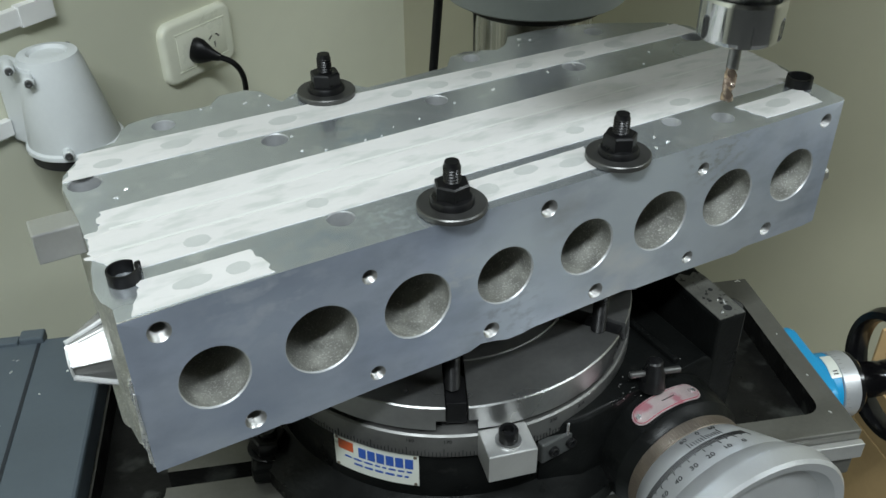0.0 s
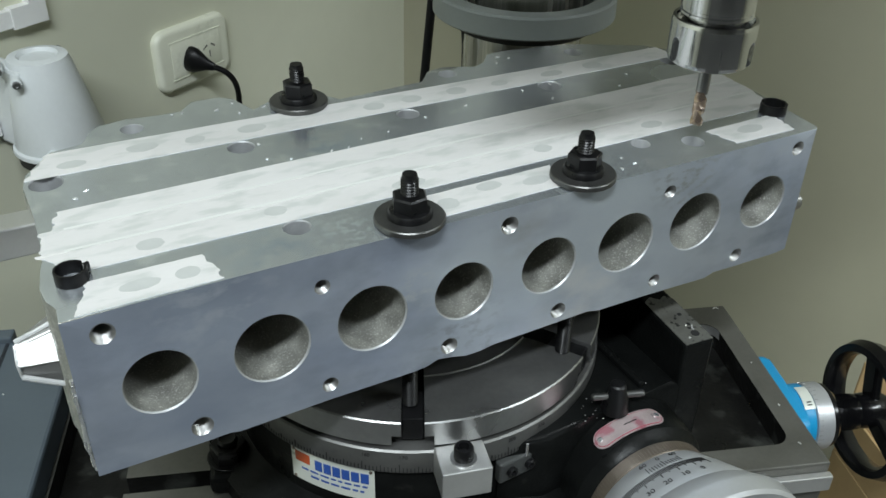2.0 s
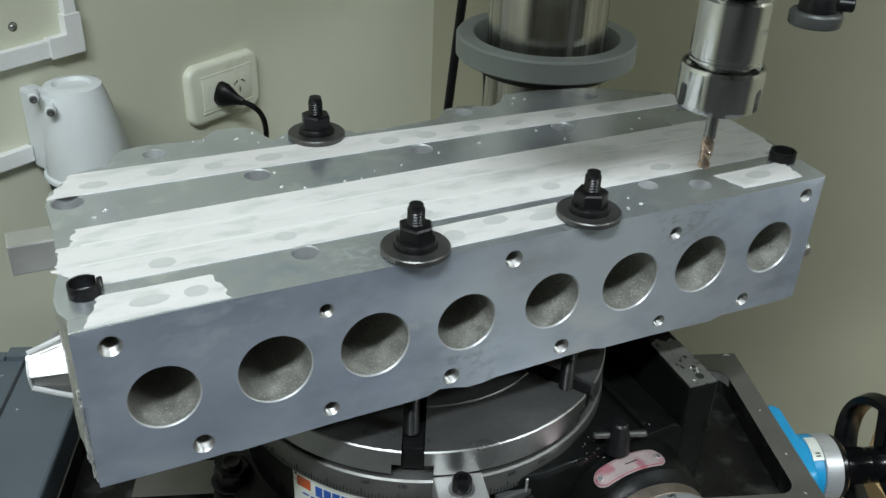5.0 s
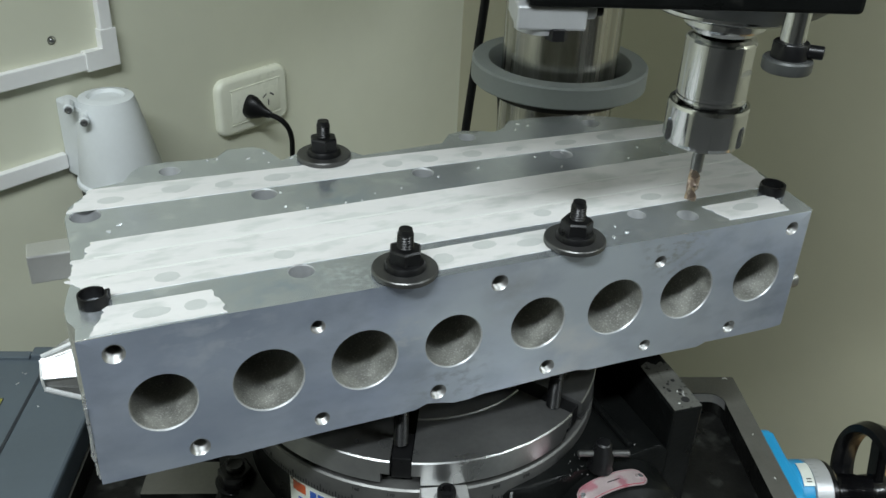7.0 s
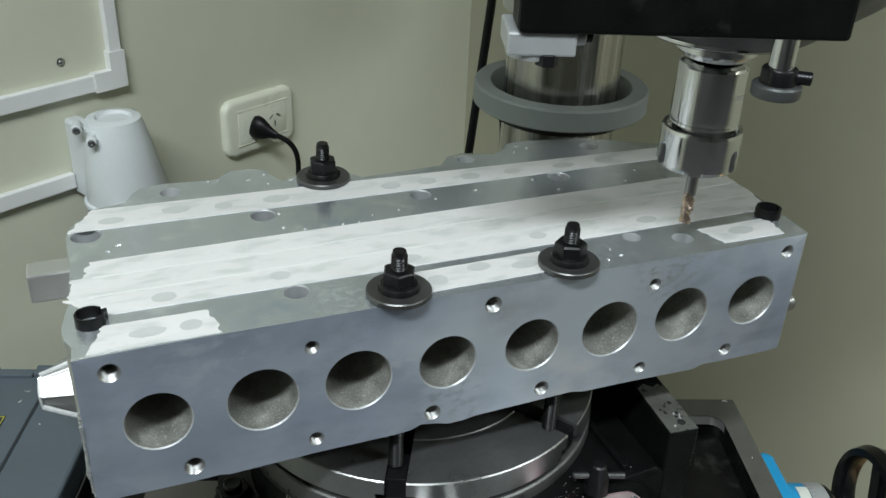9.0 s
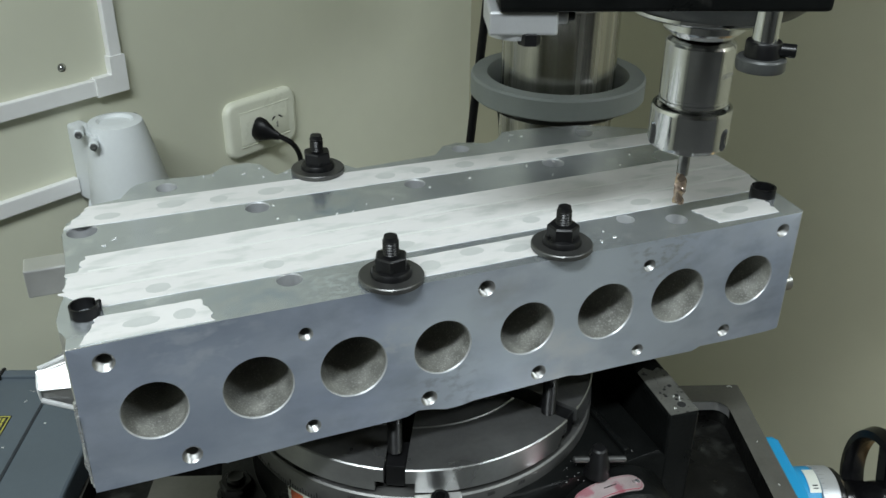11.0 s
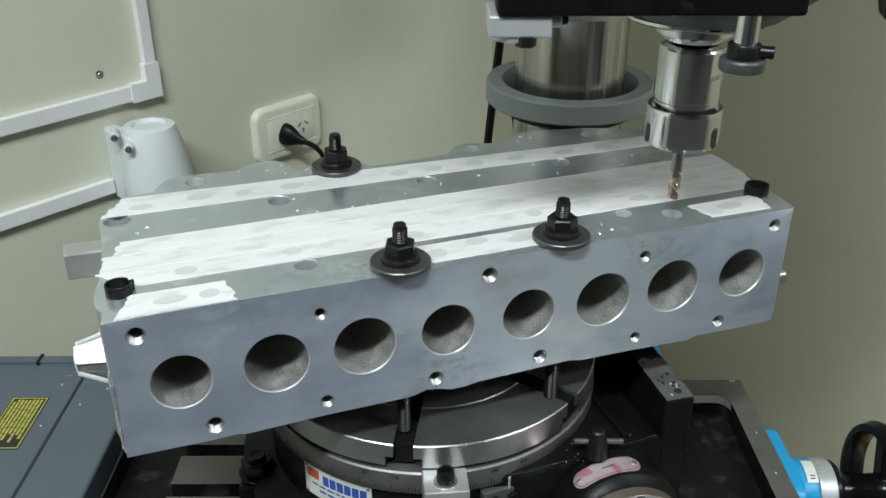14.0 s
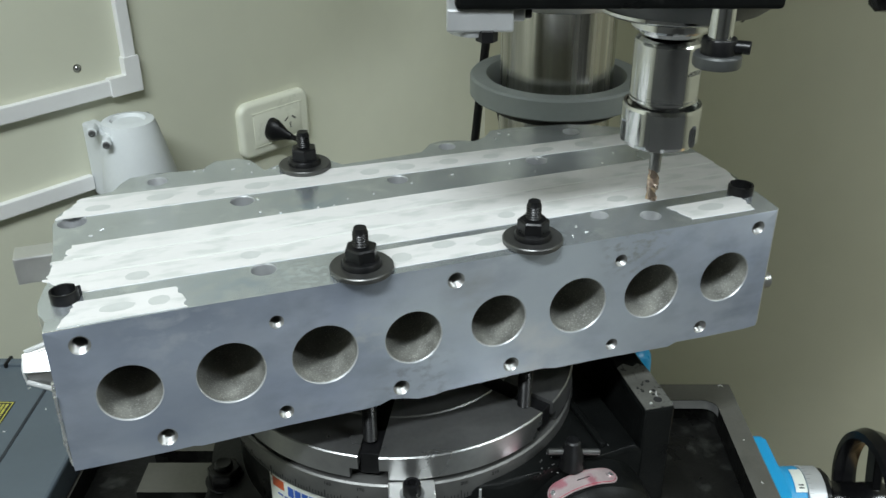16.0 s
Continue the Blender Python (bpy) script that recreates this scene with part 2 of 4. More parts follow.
            rings.append([v] * n)
        else:
            rings.append([bm.verts.new((r * math.cos(radians(a0 + (a1 - a0) * i / seg)), r * math.sin(radians(a0 + (a1 - a0) * i / seg)), z)) for i in range(n)])
    made = {v for ring in rings for v in ring}
    pairs = list(zip(rings, rings[1:])) + ([(rings[-1], rings[0])] if closed else [])
    for a, b in pairs:
        for i in range(n if full else n - 1):
            j = (i + 1) % n
            q = []
            for v in (a[i], a[j], b[j], b[i]):
                if v not in q:
                    q.append(v)
            if len(q) > 2:
                bm.faces.new(q)
    if closed and not full:
        bm.faces.new([r[0] for r in rings])
        bm.faces.new([r[-1] for r in rings])
    if m is not None:
        for v in made:
            v.co = m @ v.co
    return made


def lathe(profile, seg=48, m=None, **k):
    bm = bmesh.new()
    add_lathe(bm, profile, seg, m, **k)
    return bm


def rod(r, z0, z1, c=0.0, seg=32, m=None):
    """A capped cylinder with chamfered ends."""
    if c:
        return lathe([(0, z0), (r - c, z0), (r, z0 + c), (r, z1 - c), (r - c, z1), (0, z1)], seg, m)
    return lathe([(0, z0), (r, z0), (r, z1), (0, z1)], seg, m)


def add_prism(bm, outline, z0, z1, bevel=0.0):
    lo = [bm.verts.new((x, y, z0)) for x, y in outline]
    hi = [bm.verts.new((x, y, z1)) for x, y in outline]
    n = len(outline)
    top = bm.faces.new(hi)
    bm.faces.new(lo[::-1])
    for i in range(n):
        bm.faces.new((lo[i], lo[(i + 1) % n], hi[(i + 1) % n], hi[i]))
    if bevel:
        bmesh.ops.bevel(bm, geom=list(top.edges), offset=bevel, segments=2, affect="EDGES", profile=0.5)


def prism(outline, z0, z1, bevel=0.0):
    bm = bmesh.new()
    add_prism(bm, outline, z0, z1, bevel)
    return bm


def along(p, direction, spin=0.0):
    """A matrix whose z axis points along direction from p."""
    q = Vector(direction).to_track_quat("Z", "Y")
    return Matrix.Translation(p) @ q.to_matrix().to_4x4() @ pose(0, 0, 0, 0, 0, spin)


def tube(points, r, seg=10):
    """A round cable through points, smoothed."""
    P = [Vector(p) for p in points]
    fine = []
    for i in range(len(P) - 1):
        p0, p1, p2, p3 = P[max(i - 1, 0)], P[i], P[i + 1], P[min(i + 2, len(P) - 1)]
        for k in range(8):
            t = k / 8
            fine.append(0.5 * ((2 * p1) + (p2 - p0) * t + (2 * p0 - 5 * p1 + 4 * p2 - p3) * t * t + (3 * p1 - p0 - 3 * p2 + p3) * t ** 3))
    fine.append(P[-1])
    bm = bmesh.new()
    rings = []
    for i, p in enumerate(fine):
        d = (fine[min(i + 1, len(fine) - 1)] - fine[max(i - 1, 0)]).normalized()
        m = along(p, d)
        rings.append([bm.verts.new(m @ Vector((r * math.cos(2 * math.pi * k / seg), r * math.sin(2 * math.pi * k / seg), 0))) for k in range(seg)])
    for a, b in zip(rings, rings[1:]):
        for k in range(seg):
            bm.faces.new((a[k], a[(k + 1) % seg], b[(k + 1) % seg], b[k]))
    bm.faces.new(rings[0][::-1])
    bm.faces.new(rings[-1])
    return bm


def cut(ob, cutter):
    """Takes the solid cutter out of ob's mesh for good."""
    me = bpy.data.meshes.new("cutter")
    bmesh.ops.recalc_face_normals(cutter, faces=cutter.faces)
    cutter.to_mesh(me)
    cutter.free()
    c = new("cutter", me)
    bpy.context.view_layer.update()
    c.matrix_world = ob.matrix_world.copy()
    mod = ob.modifiers.new("cut", "BOOLEAN")
    mod.operation, mod.object, mod.solver = "DIFFERENCE", c, "EXACT"
    bpy.context.view_layer.update()
    done = bpy.data.meshes.new_from_object(ob.evaluated_get(bpy.context.evaluated_depsgraph_get()))
    ob.modifiers.clear()
    old, ob.data = ob.data, done
    bpy.data.meshes.remove(old)
    bpy.data.objects.remove(c)
    bpy.data.meshes.remove(me)


def shade(ob, angle=30):
    me = ob.data
    bm = bmesh.new()
    bm.from_mesh(me)
    for e in bm.edges:
        e.smooth = not (len(e.link_faces) == 2 and e.calc_face_angle(0) > radians(angle))
    for f in bm.faces:
        f.smooth = f.calc_area() < 2e-4
    bm.to_mesh(me)
    bm.free()


def lettering(text, size, mat, parent, m, name="number"):
    cu = bpy.data.curves.new(name, "FONT")
    cu.body, cu.size, cu.extrude, cu.align_x, cu.align_y = text, size, 0.0001, "CENTER", "CENTER"
    tmp = new("lettering", cu)
    bpy.context.view_layer.update()
    me = bpy.data.meshes.new_from_object(tmp.evaluated_get(bpy.context.evaluated_depsgraph_get()))
    bpy.data.objects.remove(tmp)
    me.materials.clear()
    me.materials.append(mat)
    ob = new(name, me)
    ob.parent, ob.matrix_local = parent, m
    return ob


def hexagon(r, z0, z1, m=None):
    """A nut's hexagon across corners r, with rounded-off corners above."""
    bm = bmesh.new()
    n = 6
    c = r * 0.10
    for z, k in ((z0, 1), (z1 - c, 1), (z1, 0.90)):
        for i in range(n):
            bm.verts.new((r * k * math.cos(radians(60 * i)), r * k * math.sin(radians(60 * i)), z))
    bm.verts.ensure_lookup_table()
    v = bm.verts
    for a in (0, 6):
        for i in range(n):
            bm.faces.new((v[a + i], v[a + (i + 1) % n], v[a + 6 + (i + 1) % n], v[a + 6 + i]))
    bm.faces.new([v[12 + i] for i in range(n)])
    bm.faces.new([v[n - 1 - i] for i in range(n)])
    if m is not None:
        bm.transform(m)
    return bm


def thread(r, z0, z1, pitch=0.00125, seg=20, m=None):
    n = int((z1 - z0 - 0.001) / pitch)
    prof = [(0, z0)]
    for i in range(n):
        prof += [(r * 0.85, z0 + i * pitch), (r, z0 + (i + 0.45) * pitch)]
    prof += [(r * 0.89, z0 + n * pitch), (r * 0.80, z1), (0, z1)]
    return lathe(prof, seg, m)


def socket_screw(parent, m, r=0.0055, h=0.007, name="socket_screw"):
    """A cap screw, head upwards at m, with its hexagon socket."""
    ob = part(name, lathe([(r * 0.5, -0.004), (r * 0.55, 0), (r, 0), (r, h * 0.85), (r * 0.88, h), (r * 0.56, h), (r * 0.52, h * 0.45), (0, h * 0.45)], 24), M_BLACKOX, parent)
    ob.matrix_local = m
    return ob


# ---- room ----


def build_room():
    def slab(name, lo, hi, mat, label):
        ob = part(name, boxm(lo, hi), mat, None, "", False)
        ob.matrix_world = ROOM
        return tagged(ob, label, "room", kind="structure")
    u0, u1, v0, v1, h = ROOM_U0, CORNER_U, ROOM_V0, WALL_V, ROOM_H
    slab("wall_north", (u0 - 0.1, v1, 0), (u1 + 0.1, v1 + 0.1, h), M_WALL, "grey-green painted plaster wall with a socket")
    slab("wall_east", (u1, v0 - 0.1, 0), (u1 + 0.1, v1, h), M_WALL_E, "olive-toned plaster wall behind the mill, its shade painted in")
    # South and west walls are out of view, dark to hold back ambient light.
    slab("wall_south", (u0 - 0.1, v0 - 0.1, 0), (u1, v0, h), M_WALL_D, "unseen end wall of the workshop, darkened to cut bounced light")
    slab("wall_west", (u0 - 0.1, v0, 0), (u0, v1, h), M_WALL_D, "unseen side wall of the workshop, darkened to cut bounced light")
    slab("floor", (u0 - 0.1, v0 - 0.1, -0.1), (u1 + 0.1, v1 + 0.1, 0), M_FLOOR, "grey concrete workshop floor")
    slab("ceiling", (u0 - 0.1, v0 - 0.1, h), (u1 + 0.1, v1 + 0.1, h + 0.1), M_CEIL, "unseen grey-white ceiling board, dulled to cut bounced light")


def build_trunking():
    v = WALL_V
    t = thing("cable_trunking", "white plastic cable trunking with an elbow on the wall", "trunking", m=ROOM)
    d = 0.009
    part("horizontal_run", boxm((-1.3, v - d, 1.0205), (0.156, v, 1.0390), 0.0012), M_WHITE, t)
    part("vertical_run", boxm((0.1760, v - d, 1.058), (0.1910, v, 2.45), 0.0012), M_WHITE, t)
    bm = bmesh.new()
    e = d + 0.0015
    add_prism(bm, [(0.1530, 1.0190), (0.1932, 1.0190), (0.1932, 1.0610), (0.1742, 1.0610), (0.1742, 1.0405), (0.1530, 1.0405)], 0, e)
    bm.transform(Matrix(((1, 0, 0, 0), (0, 0, -1, v), (0, 1, 0, 0), (0, 0, 0, 1))))
    part("elbow", bm, M_WHITE, t, "white plastic elbow cover", smooth=False)
    t2 = thing("cable_trunking", "white plastic cable trunking ending at a white fitting", "trunking", m=ROOM)
    part("horizontal_run", boxm((-1.3, v - d, 0.9165), (0.1120, v, 0.9345), 0.0012), M_WHITE, t2)
    s = thing("wall_screw", "small steel screw in a wall plug", "screw", m=ROOM @ along((0.122, v, 1.059), (0, -1, 0)))
    part("screw_head", lathe([(0, 0), (0.0029, 0), (0.0027, 0.0012), (0.0016, 0.0022), (0.0014, 0.0010), (0, 0.0010)], 20), M_STEEL, s)
    part("plug", lathe([(0.0030, -0.002), (0.0046, -0.002), (0.0046, 0.0005), (0.0038, 0.0005)], 20), M_INK, s)


def build_socket():
    v = WALL_V
    u0, u1, z0, z1 = 0.3245, 0.4440, 0.8835, 0.9620
    t = thing("wall_socket", "ivory plastic double wall socket plate with one plug in it", "socket", m=ROOM)

    def rounded(x0, x1, y0, y1, r, n=6):
        pts = []
        for cx, cy, a in ((x1 - r, y0 + r, -90), (x1 - r, y1 - r, 0), (x0 + r, y1 - r, 90), (x0 + r, y0 + r, 180)):
            pts += [(cx + r * math.cos(radians(a + 90 * i / n)), cy + r * math.sin(radians(a + 90 * i / n))) for i in range(n + 1)]
        return pts
    up = Matrix(((1, 0, 0, 0), (0, 0, -1, v), (0, 1, 0, 0), (0, 0, 0, 1)))
    bm, rings = bmesh.new(), []
    for inset, h in ((0, 0), (0, 0.0035), (0.0005, 0.0058), (0.0018, 0.0080), (0.0038, 0.0094), (0.0065, 0.0100)):
        rings.append([bm.verts.new((x, y, h)) for x, y in rounded(u0 + inset, u1 - inset, z0 + inset, z1 - inset, 0.016 - inset, 10)])
    for a, b in zip(rings, rings[1:]):
        for i in range(len(a)):
            bm.faces.new((a[i], a[(i + 1) % len(a)], b[(i + 1) % len(a)], b[i]))
    bm.faces.new(rings[-1])
    bm.transform(up)
    part("cover_plate", bm, M_IVORY, t)
    bm = prism(rounded(u0 + 0.021, u1 - 0.017, z0 + 0.017, z1 - 0.017, 0.003), 0.008, 0.0108, 0.0006)
    bm.transform(up)
    part("insert", bm, M_IVORY, t)
    for name, z in (("upper_rib", z1 - 0.0162), ("lower_rib", z0 + 0.0152)):
        bm = boxm((u0 + 0.019, z - 0.0007, 0.0095), (u1 - 0.015, z + 0.0007, 0.0112), 0.0004)
        bm.transform(up)
        part(name, bm, M_IVORY, t)
    for du, dz, a in ((0.0, 0.007, 90), (-0.0065, -0.003, 35), (0.0065, -0.003, -35)):
        bm = boxm((-0.0040, -0.0012, 0.010), (0.0040, 0.0012, 0.0108))
        bm.transform(up @ pose(u1 - 0.037 + du, (z0 + z1) / 2 + dz * -1, 0, 0, 0, a))
        part("slot", bm, M_INK, t)
    p = thing("power_plug", "black plug with its cord in the wall socket", "plug", m=ROOM)
    body = bmesh.new()
    add_lathe(body, [(0, 0.0), (0.0145, 0.0), (0.0165, 0.004), (0.0160, 0.013), (0.0120, 0.022), (0.0072, 0.032), (0.0050, 0.042), (0, 0.043)], 24)
    body.transform(along((0.369, v - 0.0107, 0.922), (0.35, -0.9, -0.25)) @ Matrix.Diagonal((0.68, 1.0, 0.85, 1)))
    part("plug_body", body, M_RUBBER, p)
    q = Vector((0.369, v - 0.0107, 0.922)) + Vector((0.35, -0.9, -0.25)).normalized() * 0.030
    part("cord", tube([q, q + Vector((0.012, -0.016, -0.010)), q + Vector((0.026, -0.016, -0.034)), q + Vector((0.034, -0.008, -0.075)), q + Vector((0.036, 0.0, -0.16)), q + Vector((0.034, 0.0, -0.4)), (q.x + 0.03, v - 0.02, 0.02)], 0.0036), M_RUBBER, p)


def build_fitting():
    v = WALL_V
    t = thing("wall_fitting", "white painted tapered metal fitting screwed to the wall", "fitting", m=ROOM)
    seg = 40
    bm = bmesh.new()
    rings = []
    for z, cu, r, cv in ((0.905, 0.150, 0.046, 0.053), (0.908, 0.150, 0.047, 0.053), (0.994, 0.146, 0.032, 0.048), (1.003, 0.146, 0.029, 0.048), (1.0045, 0.146, 0.020, 0.048), (1.001, 0.146, 0.017, 0.048), (1.001, 0.146, 0.0001, 0.048)):
        rings.append([bm.verts.new((cu + r * math.cos(2 * math.pi * i / seg), v - cv + r * math.sin(2 * math.pi * i / seg), z)) for i in range(seg)])
    for a, b in zip(rings, rings[1:]):
        for i in range(seg):
            bm.faces.new((a[i], a[(i + 1) % seg], b[(i + 1) % seg], b[i]))
    bm.faces.new(rings[0][::-1])
    bm.faces.new(rings[-1])
    part("tapered_cover", bm, M_PAINTW, t)
    part("mounting_plate", boxm((0.1130, v - 0.060, 0.908), (0.1320, v, 0.998), 0.004), M_PAINTW, t)
    for u, vv, z in ((0.1003, v - 0.040, 1.0000), (0.1054, v - 0.058, 0.9893), (0.1110, v - 0.082, 0.914)):
        part("ear", rod(0.0054, -0.010, 0.010, 0.001, 24, along((u + 0.006, vv, z), (-0.55, -0.83, 0))), M_PAINTW, t)
        part("screw", lathe([(0, 0.0095), (0.0038, 0.0095), (0.0038, 0.0120), (0.0020, 0.0125), (0.0016, 0.011), (0, 0.011)], 16, along((u + 0.006, vv, z), (-0.55, -0.83, 0))), M_STEEL, t, "steel screw")
    part("rim_clip", boxm((0.1690, v - 0.046, 0.9995), (0.1765, v - 0.040, 1.0030), 0.0008), M_STOP, t, "small dark clip on the rim")
    part("foot_flange", lathe([(0.040, 0.905), (0.0495, 0.905), (0.0500, 0.9065), (0.0492, 0.9095), (0.0462, 0.9115)], 40, pose(0.150, v - 0.053, 0)), M_PAINTW, t)
    part("base_gasket", lathe([(0, 0.893), (0.046, 0.893), (0.047, 0.905), (0, 0.905)], 32, pose(0.150, v - 0.053, 0)), M_INK, t, "dark gasket under the cover")


# ---- milling machine ----
SP_R, SP_D = 0.1307, 0.0654
COL_R, COL_D = 0.1105, 0.42
ZC, ZB = 1.16, 1.2368                  # undersides of the column clamp and of the spindle housing


def slotted_table(t):
    """The machine table: a slab with three tee slots and a sunk pocket at each end."""
    x0, x1, y0, y1, z0, z1 = -0.292, 0.2535, 0.009, 0.197, 0.825, TABLE
    body = part("table", boxm((x0, y0, z0), (x1, y1, z1), 0.0015), M_TABLE, t, "ground cast-iron machine table with tee slots")
    c = bmesh.new()

    def pocket(xa, xb):
        r = 0.012
        pts = []
        for cx, cy, a in ((xb - r, y0 + 0.022 + r, -90), (xb - r, y1 - 0.024 - r, 0), (xa + r, y1 - 0.024 - r, 90), (xa + r, y0 + 0.022 + r, 180)):
            pts += [(cx + r * math.cos(radians(a + 15 * i)), cy + r * math.sin(radians(a + 15 * i))) for i in range(7)]
        add_prism(c, pts, z1 - 0.020, z1 + 0.01)
    pocket(0.120, 0.2345)
    pocket(-0.285, -0.236)
    cut(body, c)
    c = bmesh.new()
    for yc in (0.053, 0.100, 0.147):
        add_box(c, (-0.2450, yc - 0.007, z1 - 0.016), (0.1300, yc + 0.007, z1 + 0.01))
    cut(body, c)
    body.data.materials.append(M_POCKET)
    for p in body.data.polygons:
        if p.center.z < z1 - 0.002 and p.center.z > z0 + 0.002 and x0 + 0.003 < p.center.x < x1 - 0.003 and y0 + 0.003 < p.center.y < y1 - 0.003:
            p.material_index = 1
    lip = [(0.122, y1 - 0.0241)] + [(0.2224 + 0.0119 * math.sin(radians(a)), y1 - 0.036 + 0.0119 * math.cos(radians(a))) for a in range(0, 91, 10)]
    bm = bmesh.new()
    rows = [[bm.verts.new((x - dx, y - dy, z)) for dx, dy, z in ((0, 0, z1 - 0.0003), (0.0002, 0.0026, z1 - 0.0070), (0, 0, z1 - 0.0072))] for x, y in lip]
    for a, b in zip(rows, rows[1:]):
        for k in range(3):
            bm.faces.new((a[k], a[(k + 1) % 3], b[(k + 1) % 3], b[k]))
    part("pocket_lip", bm, M_ALU, t, "bright machined lip inside the pocket")
    part("travel_rail", boxm((-0.2, y0 - 0.006, z1 - 0.022), (x1 + 0.001, y0, z1 - 0.008), 0.001), M_ALU, t, "bright rail along the table front")
    part("rail_stop", boxm((0.165, y0 - 0.010, z1 - 0.024), (0.195, y0 - 0.006, z1 - 0.006), 0.001), M_ALU, t)
    part("rail_screw", rod(0.0028, 0, 0.003, 0.0005, 16, along((0.182, y0 - 0.010, z1 - 0.014), (0, -1, 0))), M_WASHER, t)
    return t


def build_mill():
    t = thing("milling_machine", "grey and black bench milling machine in the corner", "milling machine", m=MILL)
    slotted_table(t)
    part("saddle", boxm((-0.13, -0.02, 0.70), (0.17, 0.25, 0.8215), 0.006), M_GREY, t)
    part("base", boxm((-0.10, -0.10, 0.60), (0.24, 0.52, 0.70), 0.01), M_GREY, t)
    part("rear_boss", lathe([(0, 0.7005), (0.019, 0.7005), (0.019, 0.778), (0.0178, 0.788), (0.0140, 0.795), (0.007, 0.7995), (0, 0.8005)], 40, pose(0.2075, 0.362, 0)), M_BLUE, t, "rounded blue painted boss behind the table")
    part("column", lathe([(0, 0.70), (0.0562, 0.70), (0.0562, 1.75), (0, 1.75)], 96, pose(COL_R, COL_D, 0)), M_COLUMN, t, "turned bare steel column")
    part("column_foot", lathe([(0.0, 0.7), (0.10, 0.7), (0.10, 0.86), (0.085, 0.90), (0.0563, 0.90), (0.0563, 0.71)], 64, pose(COL_R, COL_D, 0)), M_GREY, t)
    part("column_collar", lathe([(0.0625, 1.0658), (0.0845, 1.0658), (0.0860, 1.0672), (0.0860, 1.0850), (0.0842, 1.0870), (0.0700, 1.0870), (0.0685, 1.0855), (0.0645, 1.074)], 96, pose(COL_R, COL_D, 0), closed=True), M_GREY, t, "grey painted collar ring round the column")
    # Solid black ring standing in for the shade in the gap below the collar.
    part("collar_gap_shade", lathe([(0.0564, 1.055), (0.067, 1.055), (0.067, 1.0657), (0.0564, 1.0657)], 64, pose(COL_R, COL_D, 0), closed=True), M_INK, t)
    # headstock above the spindle
    # Its upper part is unseen, made tall to shade the east wall.
    part("headstock", boxm((-0.03, 0.012, 1.275), (0.25, 0.58, 1.78), 0.02, None, 3), M_GREY, t)
    part("headstock_belly", lathe([(0, ZB), (0.046, ZB), (0.048, ZB + 0.0015), (0.078, 1.262), (0.090, 1.285), (0, 1.285)], 64, pose(SP_R + 0.004, SP_D, 0)), M_STOP, t)
    part("column_clamp", lathe([(0.0564, ZC), (0.0625, ZC), (0.0632, ZC + 0.001), (0.0632, ZC + 0.012), (0.072, ZC + 0.016), (0.090, 1.30), (0.0564, 1.30)], 64, pose(COL_R, COL_D, 0), closed=True), M_ALU, t, "machined clamp boss round the column")
    # Two unseen bodies added only to keep lamp light off the east wall.
    part("shading_motor", lathe([(0, 1.50), (0.085, 1.50), (0.09, 1.51), (0.09, 1.77), (0.08, 1.78), (0, 1.78)], 48, pose(COL_R, 0.68, 0)), M_GREY, t)
    part("shading_top_cover", boxm((-0.05, -0.03, 1.7805), (0.27, 0.80, 1.92), 0.03, None, 3), M_GREY, t)
    part("front_cover", boxm((0.004, -0.021, 1.2535), (0.163, 0.004, 1.290), 0.0025), M_BLACK, t, "black painted front cover of the headstock")
    part("front_panel", boxm((0.030, -0.023, 1.2905), (0.172, 0.004, 1.40), 0.002), M_ALU, t, "bright metal front panel")
    part("bracket", boxm((0.000, -0.018, 1.2420), (0.033, 0.016, 1.2535), 0.0012), M_DIAL, t, "bare metal bracket under the cover")
    part("bracket_boss", lathe([(0, 1.2385), (0.0105, 1.2385), (0.0125, 1.2392), (0.0130, 1.2420), (0, 1.2420)], 32, pose(0.0135, -0.004, 0)), M_DIAL, t)
    part("bracket_stub", rod(0.0042, -0.001, 0.006, 0.0006, 18, along((0.033, -0.006, 1.2490), (1, 0, 0))), M_DIAL, t)
    part("stub_screw", rod(0.0028, 0.006, 0.0095, 0.0005, 14, along((0.033, -0.006, 1.2490), (1, 0, 0))), M_BLACKOX, t)
    part("bracket_bolt", hexagon(0.0055, 1.2370, 1.2430, pose(0.020, -0.014, 0)), M_BLACKOX, t)
    # quill and spindle nose
    q = pose(SP_R, SP_D, 0)
    part("quill_flange", lathe([(0, ZB), (0.0440, ZB), (0.0440, ZB - 0.0018), (0.0415, ZB - 0.0034), (0.0320, ZB - 0.0045), (0, ZB - 0.0045)], 72, q), M_CHROME, t, "bright turned spindle flange")
    part("quill_step", lathe([(0, ZB - 0.0046), (0.0310, ZB - 0.0046), (0.0310, ZB - 0.0060), (0.0285, ZB - 0.0068), (0, ZB - 0.0068)], 64, q), M_STOP, t)
    part("spindle_neck", lathe([(0, ZB - 0.0069), (0.0232, ZB - 0.0069), (0.0232, 1.2250), (0.0222, 1.2236), (0.0190, 1.2232), (0.0180, 1.2206), (0.0150, 1.2200), (0, 1.2187)], 64, q), M_CHROME, t, "bright turned spindle nose")
    part("flange_screw", hexagon(0.0036, ZB - 0.0085, ZB - 0.0018, q @ pose(0.0365, -0.006, 0)), M_BLACKOX, t)
    part("lever_hub", rod(0.022, 0.2505, 0.272, 0.002, 32, along((0, 0.150, 1.330), (1, 0, 0))), M_STOP, t)
